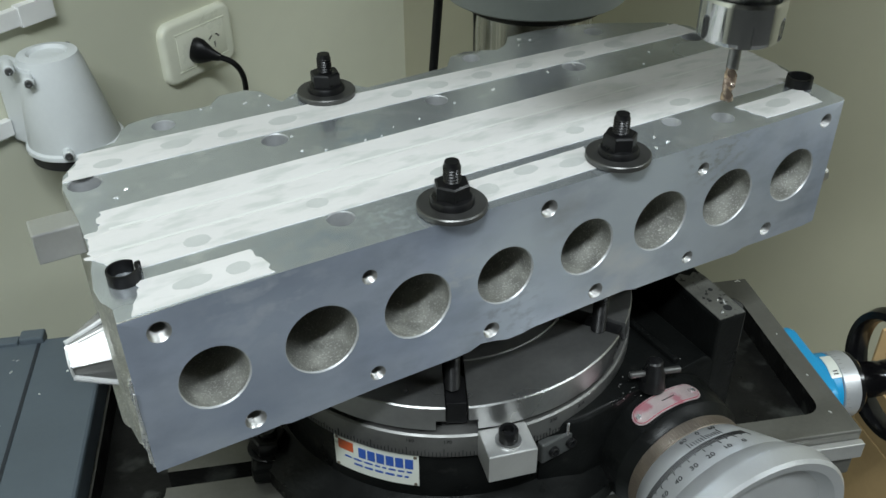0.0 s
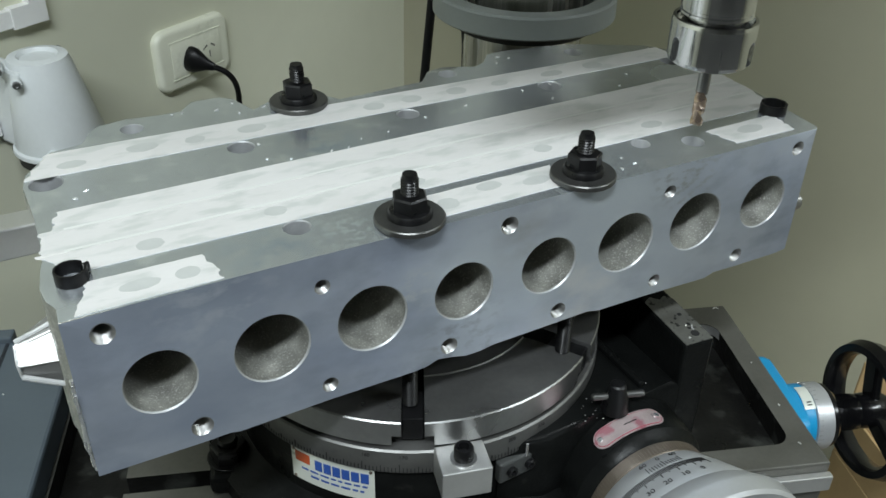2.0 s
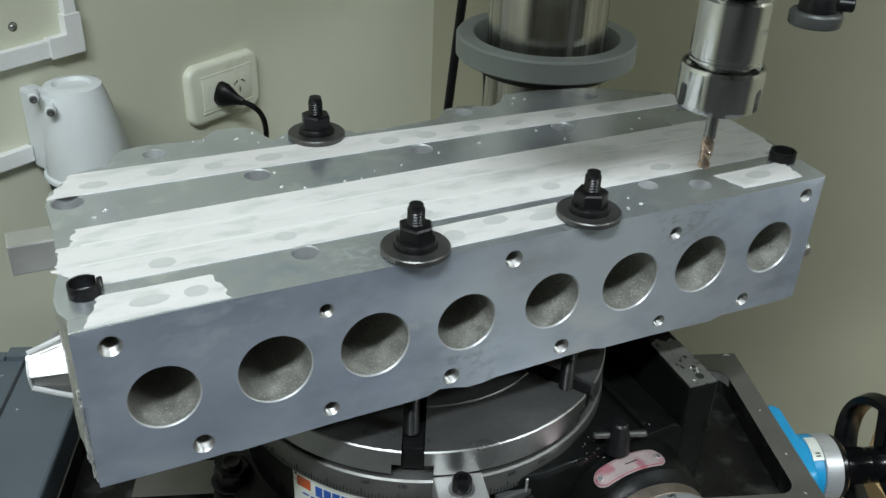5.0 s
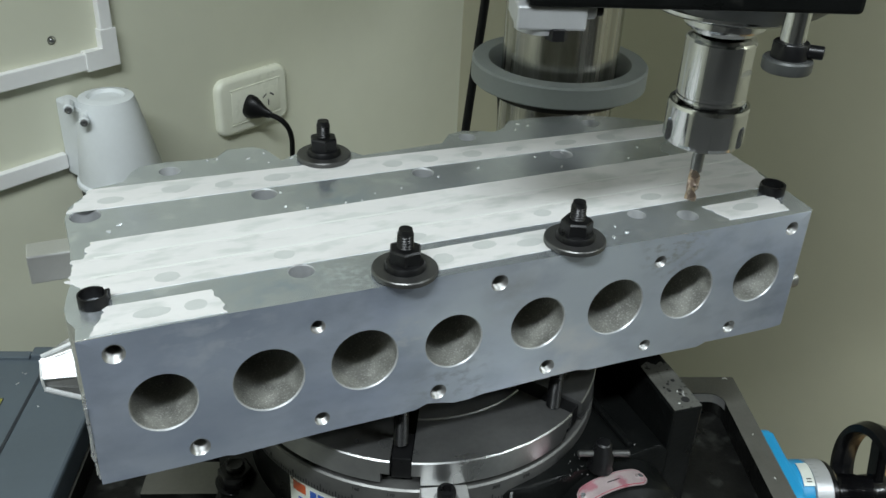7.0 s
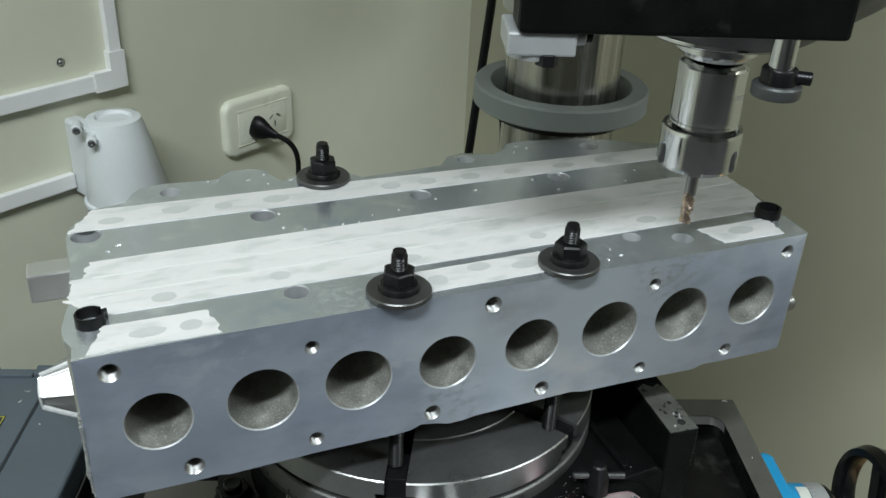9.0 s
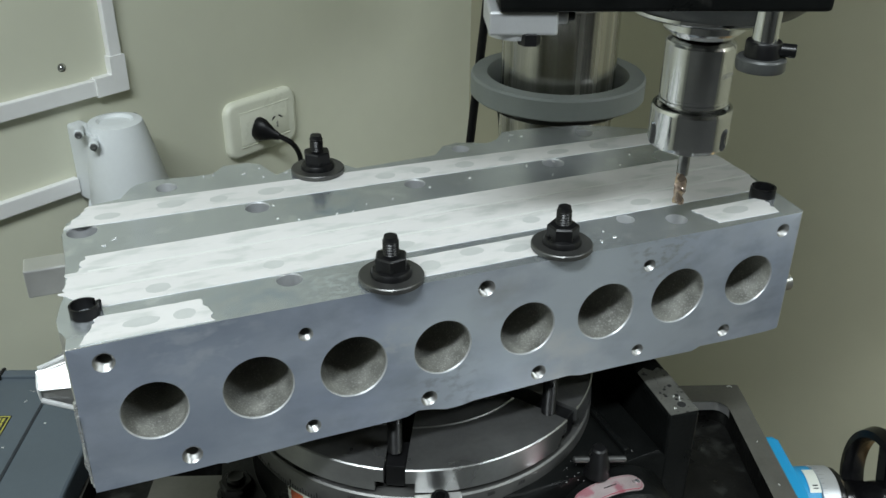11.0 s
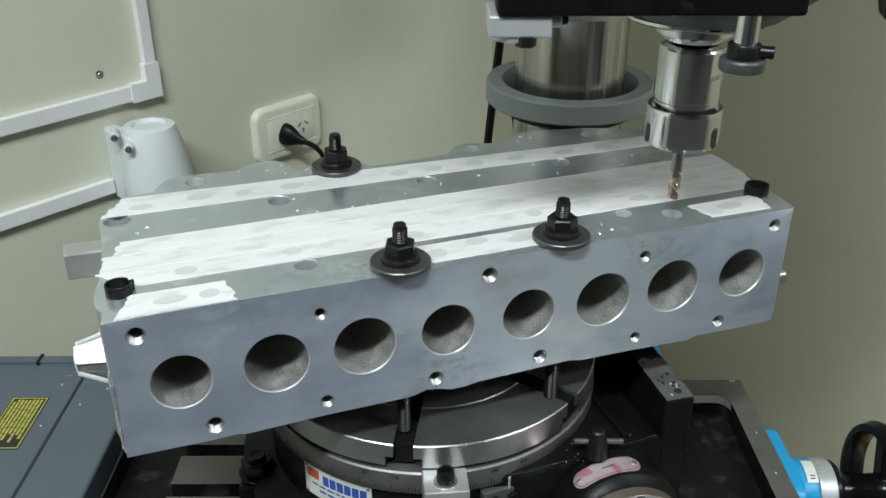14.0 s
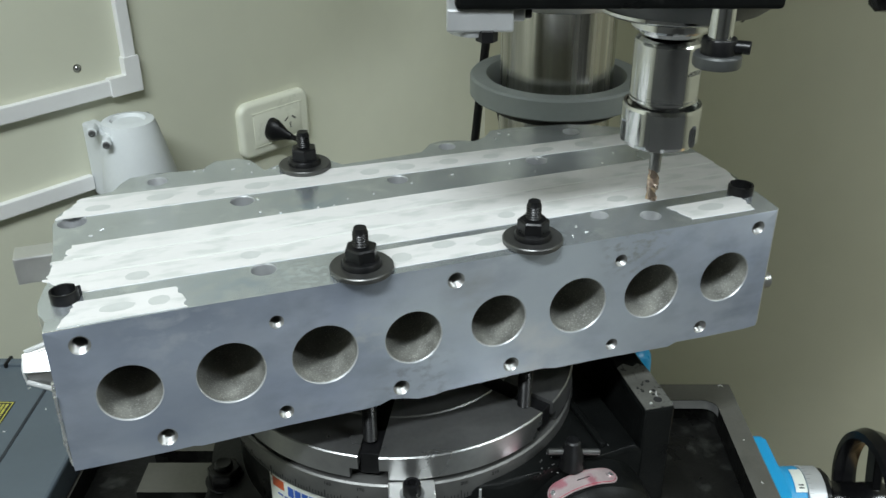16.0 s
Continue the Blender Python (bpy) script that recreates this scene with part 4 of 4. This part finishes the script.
    part("bolt_end", lathe([(0, TABLE + 0.029), (0.0068, TABLE + 0.029), (0.0068, TABLE + 0.0315), (0.0055, TABLE + 0.033), (0.0030, TABLE + 0.0325), (0, TABLE + 0.0325)], 20, hb), M_BLACKOX, bolt)
    return t


build_room()
build_trunking()
build_socket()
build_fitting()
build_mill()
build_chuck()
build_rotary()

# ---- cylinder head ----
PORTS = ((-0.183, 0.0172), (-0.128, 0.0192), (-0.074, 0.0192), (-0.0200, 0.0175), (0.0350, 0.0178), (0.0890, 0.0194), (0.1420, 0.0194), (0.1975, 0.0180))
PORT_Z = 1.0555
SCREW_HOLES = ((-0.203, 1.0915, 1.0), (-0.100, 1.0840, 0.74), (0.007, 1.0900, 0.95), (0.117, 1.0830, 0.76), (0.218, 1.0890, 0.85), (-0.168, 1.021, 1.0), (-0.100, 1.021, 0.8), (-0.029, 1.021, 0.92), (0.044, 1.021, 0.92), (0.116, 1.020, 0.76), (0.184, 1.019, 0.85))
STUDS = ((-0.047, 0.0135), (0.0605, 0.0125), (-0.047, 0.174))
DECK_HOLES = ((-0.206, 0.136, 0.0092), (-0.0985, 0.132, 0.0082), (0.010, 0.131, 0.0075), (0.117, 0.130, 0.0082), (0.224, 0.130, 0.0085), (-0.1005, 0.0335, 0.0075), (0.1170, 0.032, 0.0060), (0.148, 0.0205, 0.0070), (-0.150, 0.184, 0.0070), (0.064, 0.178, 0.0065), (0.168, 0.175, 0.0070))
OUTLINE = ((-0.2195, 0.0), (0.2310, 0.0), (0.2335, 0.002), (0.2355, 0.030), (0.2380, 0.060), (0.2385, 0.10), (0.2375, 0.148), (0.2250, 0.1640), (0.205, 0.173), (0.195, 0.180), (0.183, 0.187), (0.172, 0.191), (0.150, 0.195), (0.125, 0.199), (0.108, 0.199), (0.098, 0.186), (0.088, 0.181), (0.078, 0.187), (0.066, 0.191), (0.053, 0.188), (0.042, 0.173), (-0.02, 0.170), (-0.030, 0.186), (-0.046, 0.192), (-0.062, 0.188), (-0.076, 0.178), (-0.082, 0.201), (-0.090, 0.208), (-0.108, 0.208), (-0.117, 0.196), (-0.130, 0.196), (-0.150, 0.200), (-0.168, 0.197), (-0.174, 0.190), (-0.180, 0.176), (-0.199, 0.173), (-0.215, 0.150), (-0.2180, 0.135), (-0.2165, 0.10), (-0.2175, 0.060), (-0.2205, 0.050), (-0.2230, 0.036), (-0.2220, 0.024), (-0.2180, 0.016))


def lean_at(x):
    """How far the top of the face leans back at x."""
    return 0.0050 * max(0.0, min(1.0, (0.150 - x) / 0.30))


def on_face(x, z):
    """A point of the leaning face and the direction out of it."""
    back = lean_at(x) * (z - 1.006) / (TOP - 1.006)
    return Vector((x, back, z - 0.57 * back)), Vector((0, -1, lean_at(x) / (TOP - 1.006)))


def build_head():
    t = thing("cylinder_head", "bare aluminium cylinder head with eight round ports, deck upwards", "cylinder head")
    front = [(OUTLINE[0][0] + (OUTLINE[1][0] - OUTLINE[0][0]) * i / 14, 0.0) for i in range(15)]
    bm = prism(front + list(OUTLINE[2:]), 1.0060, TOP, 0.0005)
    for v in bm.verts:                 # the face leans back a little towards the far end of its top edge
        if v.co.y < 0.0012 and v.co.z > 1.05:
            v.co.y += lean_at(v.co.x)
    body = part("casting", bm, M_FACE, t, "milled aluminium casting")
    c = bmesh.new()
    for x, r in PORTS:
        add_lathe(c, [(0, 0.010), (r + 0.0010, 0.010), (r + 0.0006, 0.0), (r, -0.0009), (r * 0.97, -0.030), (r * 0.80, -0.060), (0, -0.066)], 48, along(*on_face(x, PORT_Z)))
    for x, z, k in SCREW_HOLES:
        prof = [(0, 0.004), (0.0057 * k, 0.004), (0.0057 * k, 0.0), (0.0050 * k, -0.0008)]
        for n in range(14):
            prof += [(0.0044 * k, -0.0013 - 0.0011 * n), (0.0050 * k, -0.0019 - 0.0011 * n)]
        prof += [(0.0044 * k, -0.018), (0, -0.020)]
        add_lathe(c, prof, 20, along(*on_face(x, z)))
    for x, y, r in DECK_HOLES:
        d = 0.011 if y < 0.03 else 0.060
        add_lathe(c, [(0, 0.005), (r, 0.005), (r, 0.0), (r * 0.94, -0.0008), (r * 0.94, -d), (0, -d - 0.001)], 32, pose(x, y, TOP))
    cut(body, c)
    # uneven cast lower edge
    c = bmesh.new()
    wave = [(-0.24, 1.0112), (-0.169, 1.0104), (-0.155, 1.0108), (-0.150, 1.0096), (-0.100, 1.0108), (-0.052, 1.0106), (-0.043, 1.0112), (-0.036, 1.0138), (-0.027, 1.0122), (-0.018, 1.0096), (-0.008, 1.0098), (0.000, 1.0112), (0.040, 1.0120), (0.066, 1.0126), (0.075, 1.0106), (0.110, 1.0100), (0.146, 1.0086), (0.160, 1.0080), (0.1665, 1.0104), (0.189, 1.0096), (0.222, 1.0092), (0.2300, 1.0100), (0.26, 1.0240)]
    low = [(x, 0.99) for x, z in (wave[-1], wave[0])]
    near = [c.verts.new((x, -0.02, z)) for x, z in wave + low]
    far = [c.verts.new((x, 0.25, z)) for x, z in wave + low]
    c.faces.new(near)
    c.faces.new(far[::-1])
    for i in range(len(near)):
        k = (i + 1) % len(near)
        c.faces.new((near[i], far[i], far[k], near[k]))
    cut(body, c)
    shade(body, 28)
    me = body.data
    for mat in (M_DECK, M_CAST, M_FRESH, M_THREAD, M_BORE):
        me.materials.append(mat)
    ports = [(*on_face(a, PORT_Z), r) for a, r in PORTS]
    holes = [(*on_face(a, b), 0.0062) for a, b, k in SCREW_HOLES]

    def bore(q, wells, slack):
        """Depth of q inside one of the wells, or None."""
        for at, out, r in wells:
            deep = (at - q).dot(out.normalized())
            if (q + out.normalized() * deep - at).length < r * slack:
                return deep
        return None
    for p in me.polygons:
        x, y, z = p.center
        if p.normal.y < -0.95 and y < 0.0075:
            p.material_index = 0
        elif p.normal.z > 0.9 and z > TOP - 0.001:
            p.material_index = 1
        elif y < 0.08 and (bore(p.center, ports, 1.04) or 0) > 0.00005:
            p.material_index = 2 if bore(p.center, ports, 1.04) > 0.0009 else 5
        elif y < 0.03 and (bore(p.center, holes, 1.0) or 0) > 0.00005:
            p.material_index = 4
        elif any((x - a) ** 2 + (y - b) ** 2 < (r * 1.02) ** 2 for a, b, r in DECK_HOLES) and z > 1.02:
            p.material_index = 5 if y < 0.03 else (2 if p.normal.z > 0.8 else 5)
        elif y > 0.001:
            p.material_index = 2
    # underside of the casting, resting on the slotted plate
    bm = bmesh.new()
    add_box(bm, (-0.140, 0.090, PLATE), (0.195, 0.160, 1.0150), 0.006)
    part("underside", bm, M_CAST, t, "rough cast underside")
    for x, w in ((-0.150, 0.020), (-0.055, 0.014), (0.012, 0.012), (0.060, 0.016), (0.150, 0.018), (0.205, 0.012)):
        part("rib", boxm((x - w, 0.004, 1.0078), (x + w, 0.020, 1.0150), 0.0025), M_CAST, t)
    # lugs on the left-hand end
    part("square_boss", boxm((-0.2400, 0.100, 1.0795), (-0.2160, 0.117, 1.0975), 0.0010), M_ALU, t, "machined square boss on the end")
    bm = bmesh.new()
    a = [bm.verts.new((-0.2165, y, z)) for y, z in ((0.0525, 1.0365), (0.0525, 1.0450), (0.066, 1.0560), (0.084, 1.0560), (0.084, 1.0210), (0.060, 1.0210))]
    b = [bm.verts.new((-0.2405, y, z)) for y, z in ((0.0550, 1.0420), (0.0550, 1.0470), (0.0620, 1.0532), (0.0680, 1.0532), (0.0680, 1.0388), (0.0550, 1.0388))]
    bm.faces.new(b)
    bm.faces.new(a[::-1])
    for i in range(6):
        bm.faces.new((a[i], a[(i + 1) % 6], b[(i + 1) % 6], b[i]))
    bmesh.ops.recalc_face_normals(bm, faces=list(bm.faces))
    bmesh.ops.bevel(bm, geom=list(bm.edges), offset=0.0009, segments=2, affect="EDGES")
    # Flanks get a darker metal than the ridge, as if turned from the lamp.
    lug = part("end_lug", bm, M_THREAD, t, "machined tapered lug with a ridge painted as lit")
    bm = bmesh.new()
    face = [Vector(q) for q in ((-0.2412, 0.0630, 1.0538), (-0.2412, 0.0535, 1.0465), (-0.2165, 0.0530, 1.0435), (-0.2165, 0.0610, 1.0512))]
    out = Vector((-0.15, -0.70, 0.70)).normalized()
    a = [bm.verts.new(q - out * 0.006) for q in face]
    b = [bm.verts.new(q + out * 0.0022) for q in face]
    bm.faces.new(b)
    bm.faces.new(a[::-1])
    for i in range(4):
        bm.faces.new((a[i], a[(i + 1) % 4], b[(i + 1) % 4], b[i]))
    bmesh.ops.recalc_face_normals(bm, faces=list(bm.faces))
    bmesh.ops.bevel(bm, geom=list(bm.edges), offset=0.0007, segments=2, affect="EDGES")
    part("ridge", bm, M_LUG, lug, "ridge with the lamp's glint in its colour")
    part("upper_rim", tube([(-0.2405, 0.066, 1.0532), (-0.228, 0.069, 1.0550), (-0.2160, 0.0720, 1.0575)], 0.0013, 8), M_LUG, lug)
    part("lower_rim", tube([(-0.2410, 0.0545, 1.0395), (-0.229, 0.0525, 1.0335), (-0.2160, 0.0510, 1.0270)], 0.0015, 8), M_LUG, lug)
    part("tip_rim", tube([(-0.2408, 0.0600, 1.0535), (-0.2415, 0.0540, 1.0480), (-0.2410, 0.0545, 1.0395)], 0.0007, 8), M_LUG, lug)
    rnd = random.Random(8)
    flash = [(-0.2200 - rnd.uniform(0, 0.0012), 0.0030 + rnd.uniform(0, 0.0015), 1.0150 + 0.0045 * k) for k in range(13)]
    part("corner_flash", tube([(-0.2196, 0.0012, 1.0145 + 0.0065 * k) for k in range(1)] + [(-0.2200 - rnd.uniform(0, 0.0007), 0.0012, 1.0220 + 0.0050 * k) for k in range(9)], 0.0007, 8), M_FRESH, t)
    part("casting_flash", tube(flash, 0.0011, 8), M_FRESH, t, "bright ragged casting edge")
    part("round_boss", lathe([(0, 0.988), (0.012, 0.988), (0.0155, 0.992), (0.0155, 1.0280), (0, 1.0280)], 40, pose(-0.2090, 0.066, 0)), M_CAST, t)
    part("end_nub", rod(0.0062, 0, 0.0090, 0.0012, 24, along((0.2330, 0.0095, 1.0405), (1, 0, 0))), M_THREAD, t)
    return t


build_head()


def torn(corners, seed, ragged=0.0014, n=10):
    """Outline of a strip with torn short ends: corners near-left, near-right, far-right, far-left."""
    rnd = random.Random(seed)
    a, b, c, d = (Vector(p) for p in corners)
    pts = [a.lerp(b, i / 12) + Vector((0, rnd.uniform(-0.0002, 0.0002))) for i in range(13)]
    far = ragged if abs(b.x) < 0.22 else 0.0004
    pts += [b.lerp(c, i / n) + Vector((rnd.uniform(-far, far), 0)) for i in range(1, n)]
    pts += [c.lerp(d, i / 12) + Vector((0, rnd.uniform(-0.0002, 0.0002))) for i in range(13)]
    pts += [d.lerp(a, i / n) + Vector((rnd.uniform(-ragged, ragged), 0)) for i in range(1, n)]
    return [(p.x, p.y) for p in pts]


def build_tapes():
    strips = (
        ("strip along the far edge of the deck", ((-0.2165, 0.142), (0.2330, 0.136), (0.2300, 0.1560), (-0.2005, 0.171)), 0, ((-0.190, 0.152), (-0.150, 0.156), (-0.120, 0.153), (-0.085, 0.153), (-0.005, 0.150), (0.022, 0.150), (0.055, 0.149), (0.088, 0.148), (0.130, 0.147), (0.165, 0.147))),
        ("strip down the middle of the deck", ((-0.2040, 0.0410), (0.2310, 0.0385), (0.2370, 0.0625), (-0.2215, 0.0625)), 0, ((-0.170, 0.050), (-0.105, 0.053), (-0.030, 0.049), (0.060, 0.052), (0.140, 0.050))),
        ("strip down the middle of the deck", ((-0.2195, 0.0605), (0.2370, 0.0605), (0.2375, 0.083), (-0.2165, 0.083)), 1, ()),
        ("strip down the middle of the deck", ((-0.2110, 0.0805), (0.2375, 0.0810), (0.2372, 0.1030), (-0.2060, 0.1010)), 2, ()),
        ("short strip at the near corner with two stains", ((-0.2125, 0.0065), (-0.146, 0.0065), (-0.150, 0.0300), (-0.2035, 0.0310)), 0, ((-0.182, 0.018), (-0.160, 0.018))),
        ("short strip between two clamping studs", ((-0.034, 0.0095), (0.052, 0.0095), (0.052, 0.0330), (-0.034, 0.0325)), 0, ((-0.021, 0.020), (0.008, 0.027), (0.035, 0.021))),
        ("short torn strip beside the cutter", ((0.170, 0.0065), (0.2170, 0.0055), (0.2200, 0.0280), (0.1640, 0.0275)), 0, ((0.192, 0.018),)),
    )
    for n, (what, corners, level, spots) in enumerate(strips):
        t = thing("masking_tape", "off-white masking tape, " + what, "tape", "masking tape on the deck")
        z = TOP + 0.00015 * level
        part("strip", prism(torn(corners, n), z, z + 0.00035), M_TAPE, t, smooth=False)
        if level:
            lap = (-0.208, 0.236, 0.0606, 0.0626) if level == 1 else (-0.205, 0.2365, 0.0812, 0.0831)
            part("overlap", prism([(lap[0], lap[2]), (lap[1], lap[2]), (lap[1], lap[3]), (lap[0], lap[3])], z + 0.00036, z + 0.00040), M_TAPE2, t, "whiter doubled edge", smooth=False)
        rnd = random.Random(n + 50)
        for x, y in spots:
            w, h = rnd.uniform(0.006, 0.010), rnd.uniform(0.0042, 0.0058)
            pts = [(x + w * math.cos(2 * math.pi * k / 20) * rnd.uniform(0.93, 1.05), y + h * math.sin(2 * math.pi * k / 20) * rnd.uniform(0.93, 1.05)) for k in range(20)]
            part("stain", prism(pts, z + 0.00036, z + 0.00042), M_STAIN, t, "grey oil stain", smooth=False)


def build_studs():
    first = thing("clamping_stud", "black steel stud with flanged nut and large washer clamping the head", "stud", "studs through the head")
    part("stud", thread(0.0047, 0.975 - TOP, 0.0275, 0.00160, 24), M_BLACKOX, first)
    part("washer", lathe([(0.0065, 0.0002), (0.0182, 0.0002), (0.0186, 0.0006), (0.0186, 0.0030), (0.0180, 0.0036), (0.0065, 0.0036)], 56, closed=True), M_WASHER, first, "large dark steel washer")
    nut = part("flanged_nut", lathe([(0, 0.0036), (0.0118, 0.0036), (0.0118, 0.0052), (0.0106, 0.0072), (0.0085, 0.0080), (0, 0.0080)], 40), M_BLACKOX, first)
    part("nut_hexagon", hexagon(0.0097, 0.0065, 0.0158), M_BLACKOX, nut)
    first.matrix_world = pose(*STUDS[0], TOP + 0.0003, 0, 0, 8)
    copy_thing(first, pose(*STUDS[1], TOP + 0.0003, 0, 0, 35))
    copy_thing(first, pose(*STUDS[2], TOP + 0.0003, 0, 0, 20))


def build_sleeves():
    for x, y, a, k in ((-0.2085, 0.0355, 20, 0.86), (0.2235, 0.0305, 120, 0.97)):
        t = thing("dowel_sleeve", "dark split steel dowel sleeve standing in the deck", "sleeve", "dowel sleeves", m=pose(x, y, TOP, 0, 0, a))
        part("sleeve", lathe([(0.0072 * k, -0.010), (0.0088 * k, -0.010), (0.0088 * k, 0.0060), (0.0086 * k, 0.0066), (0.0075 * k, 0.0066), (0.0072 * k, 0.0060)], 40, a0=18, a1=352, closed=True), M_BLACKOX, t)
        if x < 0:
            part("bent_lip", boxm((0.0076 * k, -0.0008, 0.0003), (0.0108 * k, 0.0008, 0.0062), 0.0003), M_BLACKOX, t)


def build_tee_nuts():
    for x, y in STUDS[:2]:
        rad = math.hypot(x - ROT_X, y - ROT_Y)
        a = SLOT_A + (60 if x > 0 else 0)
        t = thing("tee_nut", "black steel tee nut in the table slot", "tee nut", "tee nuts", m=pose(ROT_X, ROT_Y, 0, 0, 0, a))
        part("block", boxm((rad - 0.012, -0.0064, PLATE - 0.0180), (rad + 0.012, 0.0064, PLATE - 0.0020), 0.0008), M_BLACKOX, t)


build_tapes()
build_studs()
build_tee_nuts()
build_sleeves()


# ---- loose things ----


def build_bench():
    t = thing("workbench", "dark steel workbench under the milling machine", "workbench", m=MILL)
    part("bench_top", boxm((-0.50, -0.14, 0.56), (0.26, 0.50, 0.60), 0.004), M_BENCH, t)
    for x in (-0.47, 0.23):
        for y in (-0.11, 0.47):
            part("leg", boxm((x - 0.025, y - 0.025, 0), (x + 0.025, y + 0.025, 0.56), 0.003), M_BENCH, t)


def build_stool():
    t = thing("stool", "low dark steel stool under the cardboard box", "stool", m=MILL @ pose(0.560, 0.12, 0))
    part("seat", boxm((-0.10, -0.11, 0.475), (0.10, 0.11, 0.50), 0.004), M_BENCH, t)
    for x in (-0.07, 0.07):
        for y in (-0.08, 0.08):
            part("leg", rod(0.010, 0, 0.475, 0, 16, pose(x, y, 0)), M_BENCH, t)


def build_carton():
    t = thing("cardboard_box", "crumpled open brown cardboard box beside the mill table", "box", m=MILL @ pose(0.560, 0.12, 0.50))
    w, d, h = 0.113, 0.118, 0.125
    for name, lo, hi in (("front_panel", (-w, -d, 0), (w, -d + 0.004, h)), ("back_panel", (-w, d - 0.004, 0), (w, d, h)), ("side_panel", (-w, -d + 0.004, 0), (-w + 0.004, d - 0.004, h)), ("side_panel", (w - 0.004, -d + 0.004, 0), (w, d - 0.004, h)), ("bottom_panel", (-w + 0.004, -d + 0.004, 0), (w - 0.004, d - 0.004, 0.004))):
        part(name, boxm(lo, hi, 0.0008), M_CARD, t)
    part("upright_flap", boxm((-w, d - 0.0035, h + 0.0005), (w, d - 0.0005, h + 0.125), 0.0008), M_CARD, t, "upright cardboard flap")
    part("upright_flap", boxm((-w + 0.0005, -0.02, h + 0.0005), (-w + 0.0035, d - 0.004, h + 0.060), 0.0008), M_CARD, t)
    for y0, y1, a in ((-d, -d + 0.10, 14),):
        bm = bmesh.new()
        bmesh.ops.create_grid(bm, x_segments=14, y_segments=10, size=1)
        for v in bm.verts:
            x, y = v.co.x * w, (y0 + y1) / 2 + v.co.y * (y1 - y0) / 2
            lift = 0.012 * noise.noise(Vector((x * 25, y * 25, a)))
            far = (y - y0) if a > 0 else (y1 - y)
            v.co = Vector((x, y, h + 0.003 + abs(lift) + far * math.sin(radians(abs(a)))))
        bmesh.ops.solidify(bm, geom=list(bm.faces), thickness=0.003)
        part("flap", bm, M_CARD, t, "crumpled cardboard flap")


def build_cable():
    t = thing("power_cable", "thick black cable hanging behind the column", "cable")
    part("cable", tube([(0.252, 0.50, 1.36), (0.229, 0.50, 1.121), (0.2135, 0.50, 0.964), (0.195, 0.50, 0.76), (0.20, 0.50, 0.62), (0.21, 0.56, 0.30), (0.22, 0.60, 0.01)], 0.0050, 14), M_RUBBER, t)


def build_thin_cable():
    t = thing("power_cable", "thin black cable beside the column", "cable")
    part("cable", tube([(0.185, 0.372, 1.066), (0.196, 0.385, 1.040), (0.2055, 0.400, 1.000), (0.208, 0.405, 0.900), (0.21, 0.41, 0.705)], 0.0032, 12), M_RUBBER, t)


def build_swarf():
    """Loose bright chips, too many and too small to count."""
    rnd = random.Random(5)

    def scatter(name, label, spots, size):
        bm = bmesh.new()
        for x, y, z in spots:
            m = pose(x, y, z, 0, 0, rnd.uniform(0, 360))
            l, w = size * rnd.uniform(0.5, 1.6), size * rnd.uniform(0.25, 0.6)
            a = [bm.verts.new(m @ Vector(p)) for p in ((-l, -w, 0), (l, -w, 0), (l * 0.8, w, 0), (-l, w, 0))]
            b = [bm.verts.new(m @ Vector(p)) for p in ((-l, -w, size * 0.3), (l, -w, size * 0.8), (l * 0.8, w, size * 0.9), (-l, w, size * 0.3))]
            bm.faces.new(b)
            for i in range(4):
                bm.faces.new((a[i], a[(i + 1) % 4], b[(i + 1) % 4], b[i]))
        ob = part(name, bm, M_CHIP, None, "", False)
        tagged(ob, label, "swarf", kind="stuff")
    deck = [(rnd.uniform(-0.2, 0.2), rnd.uniform(0.106, 0.133), TOP) for _ in range(11)] + [(rnd.uniform(-0.09, -0.03), rnd.uniform(0.103, 0.112), TOP) for _ in range(5)]
    deck += [(rnd.uniform(-0.14, -0.06), rnd.uniform(0.174, 0.195), TOP) for _ in range(5)] + [(rnd.uniform(0.08, 0.13), 0.010 + rnd.uniform(0, 0.02), TOP) for _ in range(3)]
    deck += [(0.105, 0.180, TOP), (0.112, 0.190, TOP), (0.118, 0.185, TOP), (0.224, 0.157, TOP), (-0.085, 0.178, TOP)]
    scatter("swarf", "bright aluminium chips scattered on the deck", deck, 0.0009)
    low = [(rnd.gauss(0.075, 0.016), rnd.gauss(-0.008, 0.010), 0.943) for _ in range(26)]
    low = [p for p in low if p[1] > -0.024 and (p[0] - ROT_X) ** 2 + (p[1] - ROT_Y) ** 2 > 0.131 ** 2 and 0.045 < p[0] < 0.133]
    scatter("swarf", "bright aluminium chips on the black casting", low, 0.00035)
    pts = [(-0.352, 0.1700, 0.8955), (-0.349, 0.1690, 0.8955), (-0.351, 0.156, 0.8955), (-0.326, 0.128, 0.8955), (-0.310, 0.150, 0.8955), (-0.348, 0.100, 0.8955), (0.243, 0.1935, TABLE), (0.2455, 0.1935, TABLE), (0.2435, 0.070, TABLE), (0.2440, 0.120, TABLE), (0.2400, 0.030, TABLE)]
    scatter("swarf", "bright aluminium chips on the machine table and feed cover", [tuple(MILL @ Vector(q)) for q in pts] + [(0.1435, -0.0135, 0.9740), (0.1515, -0.0075, 0.9740), (0.1525, -0.0050, 0.9740), (0.1500, -0.0020, 0.9740)], 0.0010)


build_bench()
build_stool()
build_carton()
build_cable()
build_thin_cable()
build_swarf()
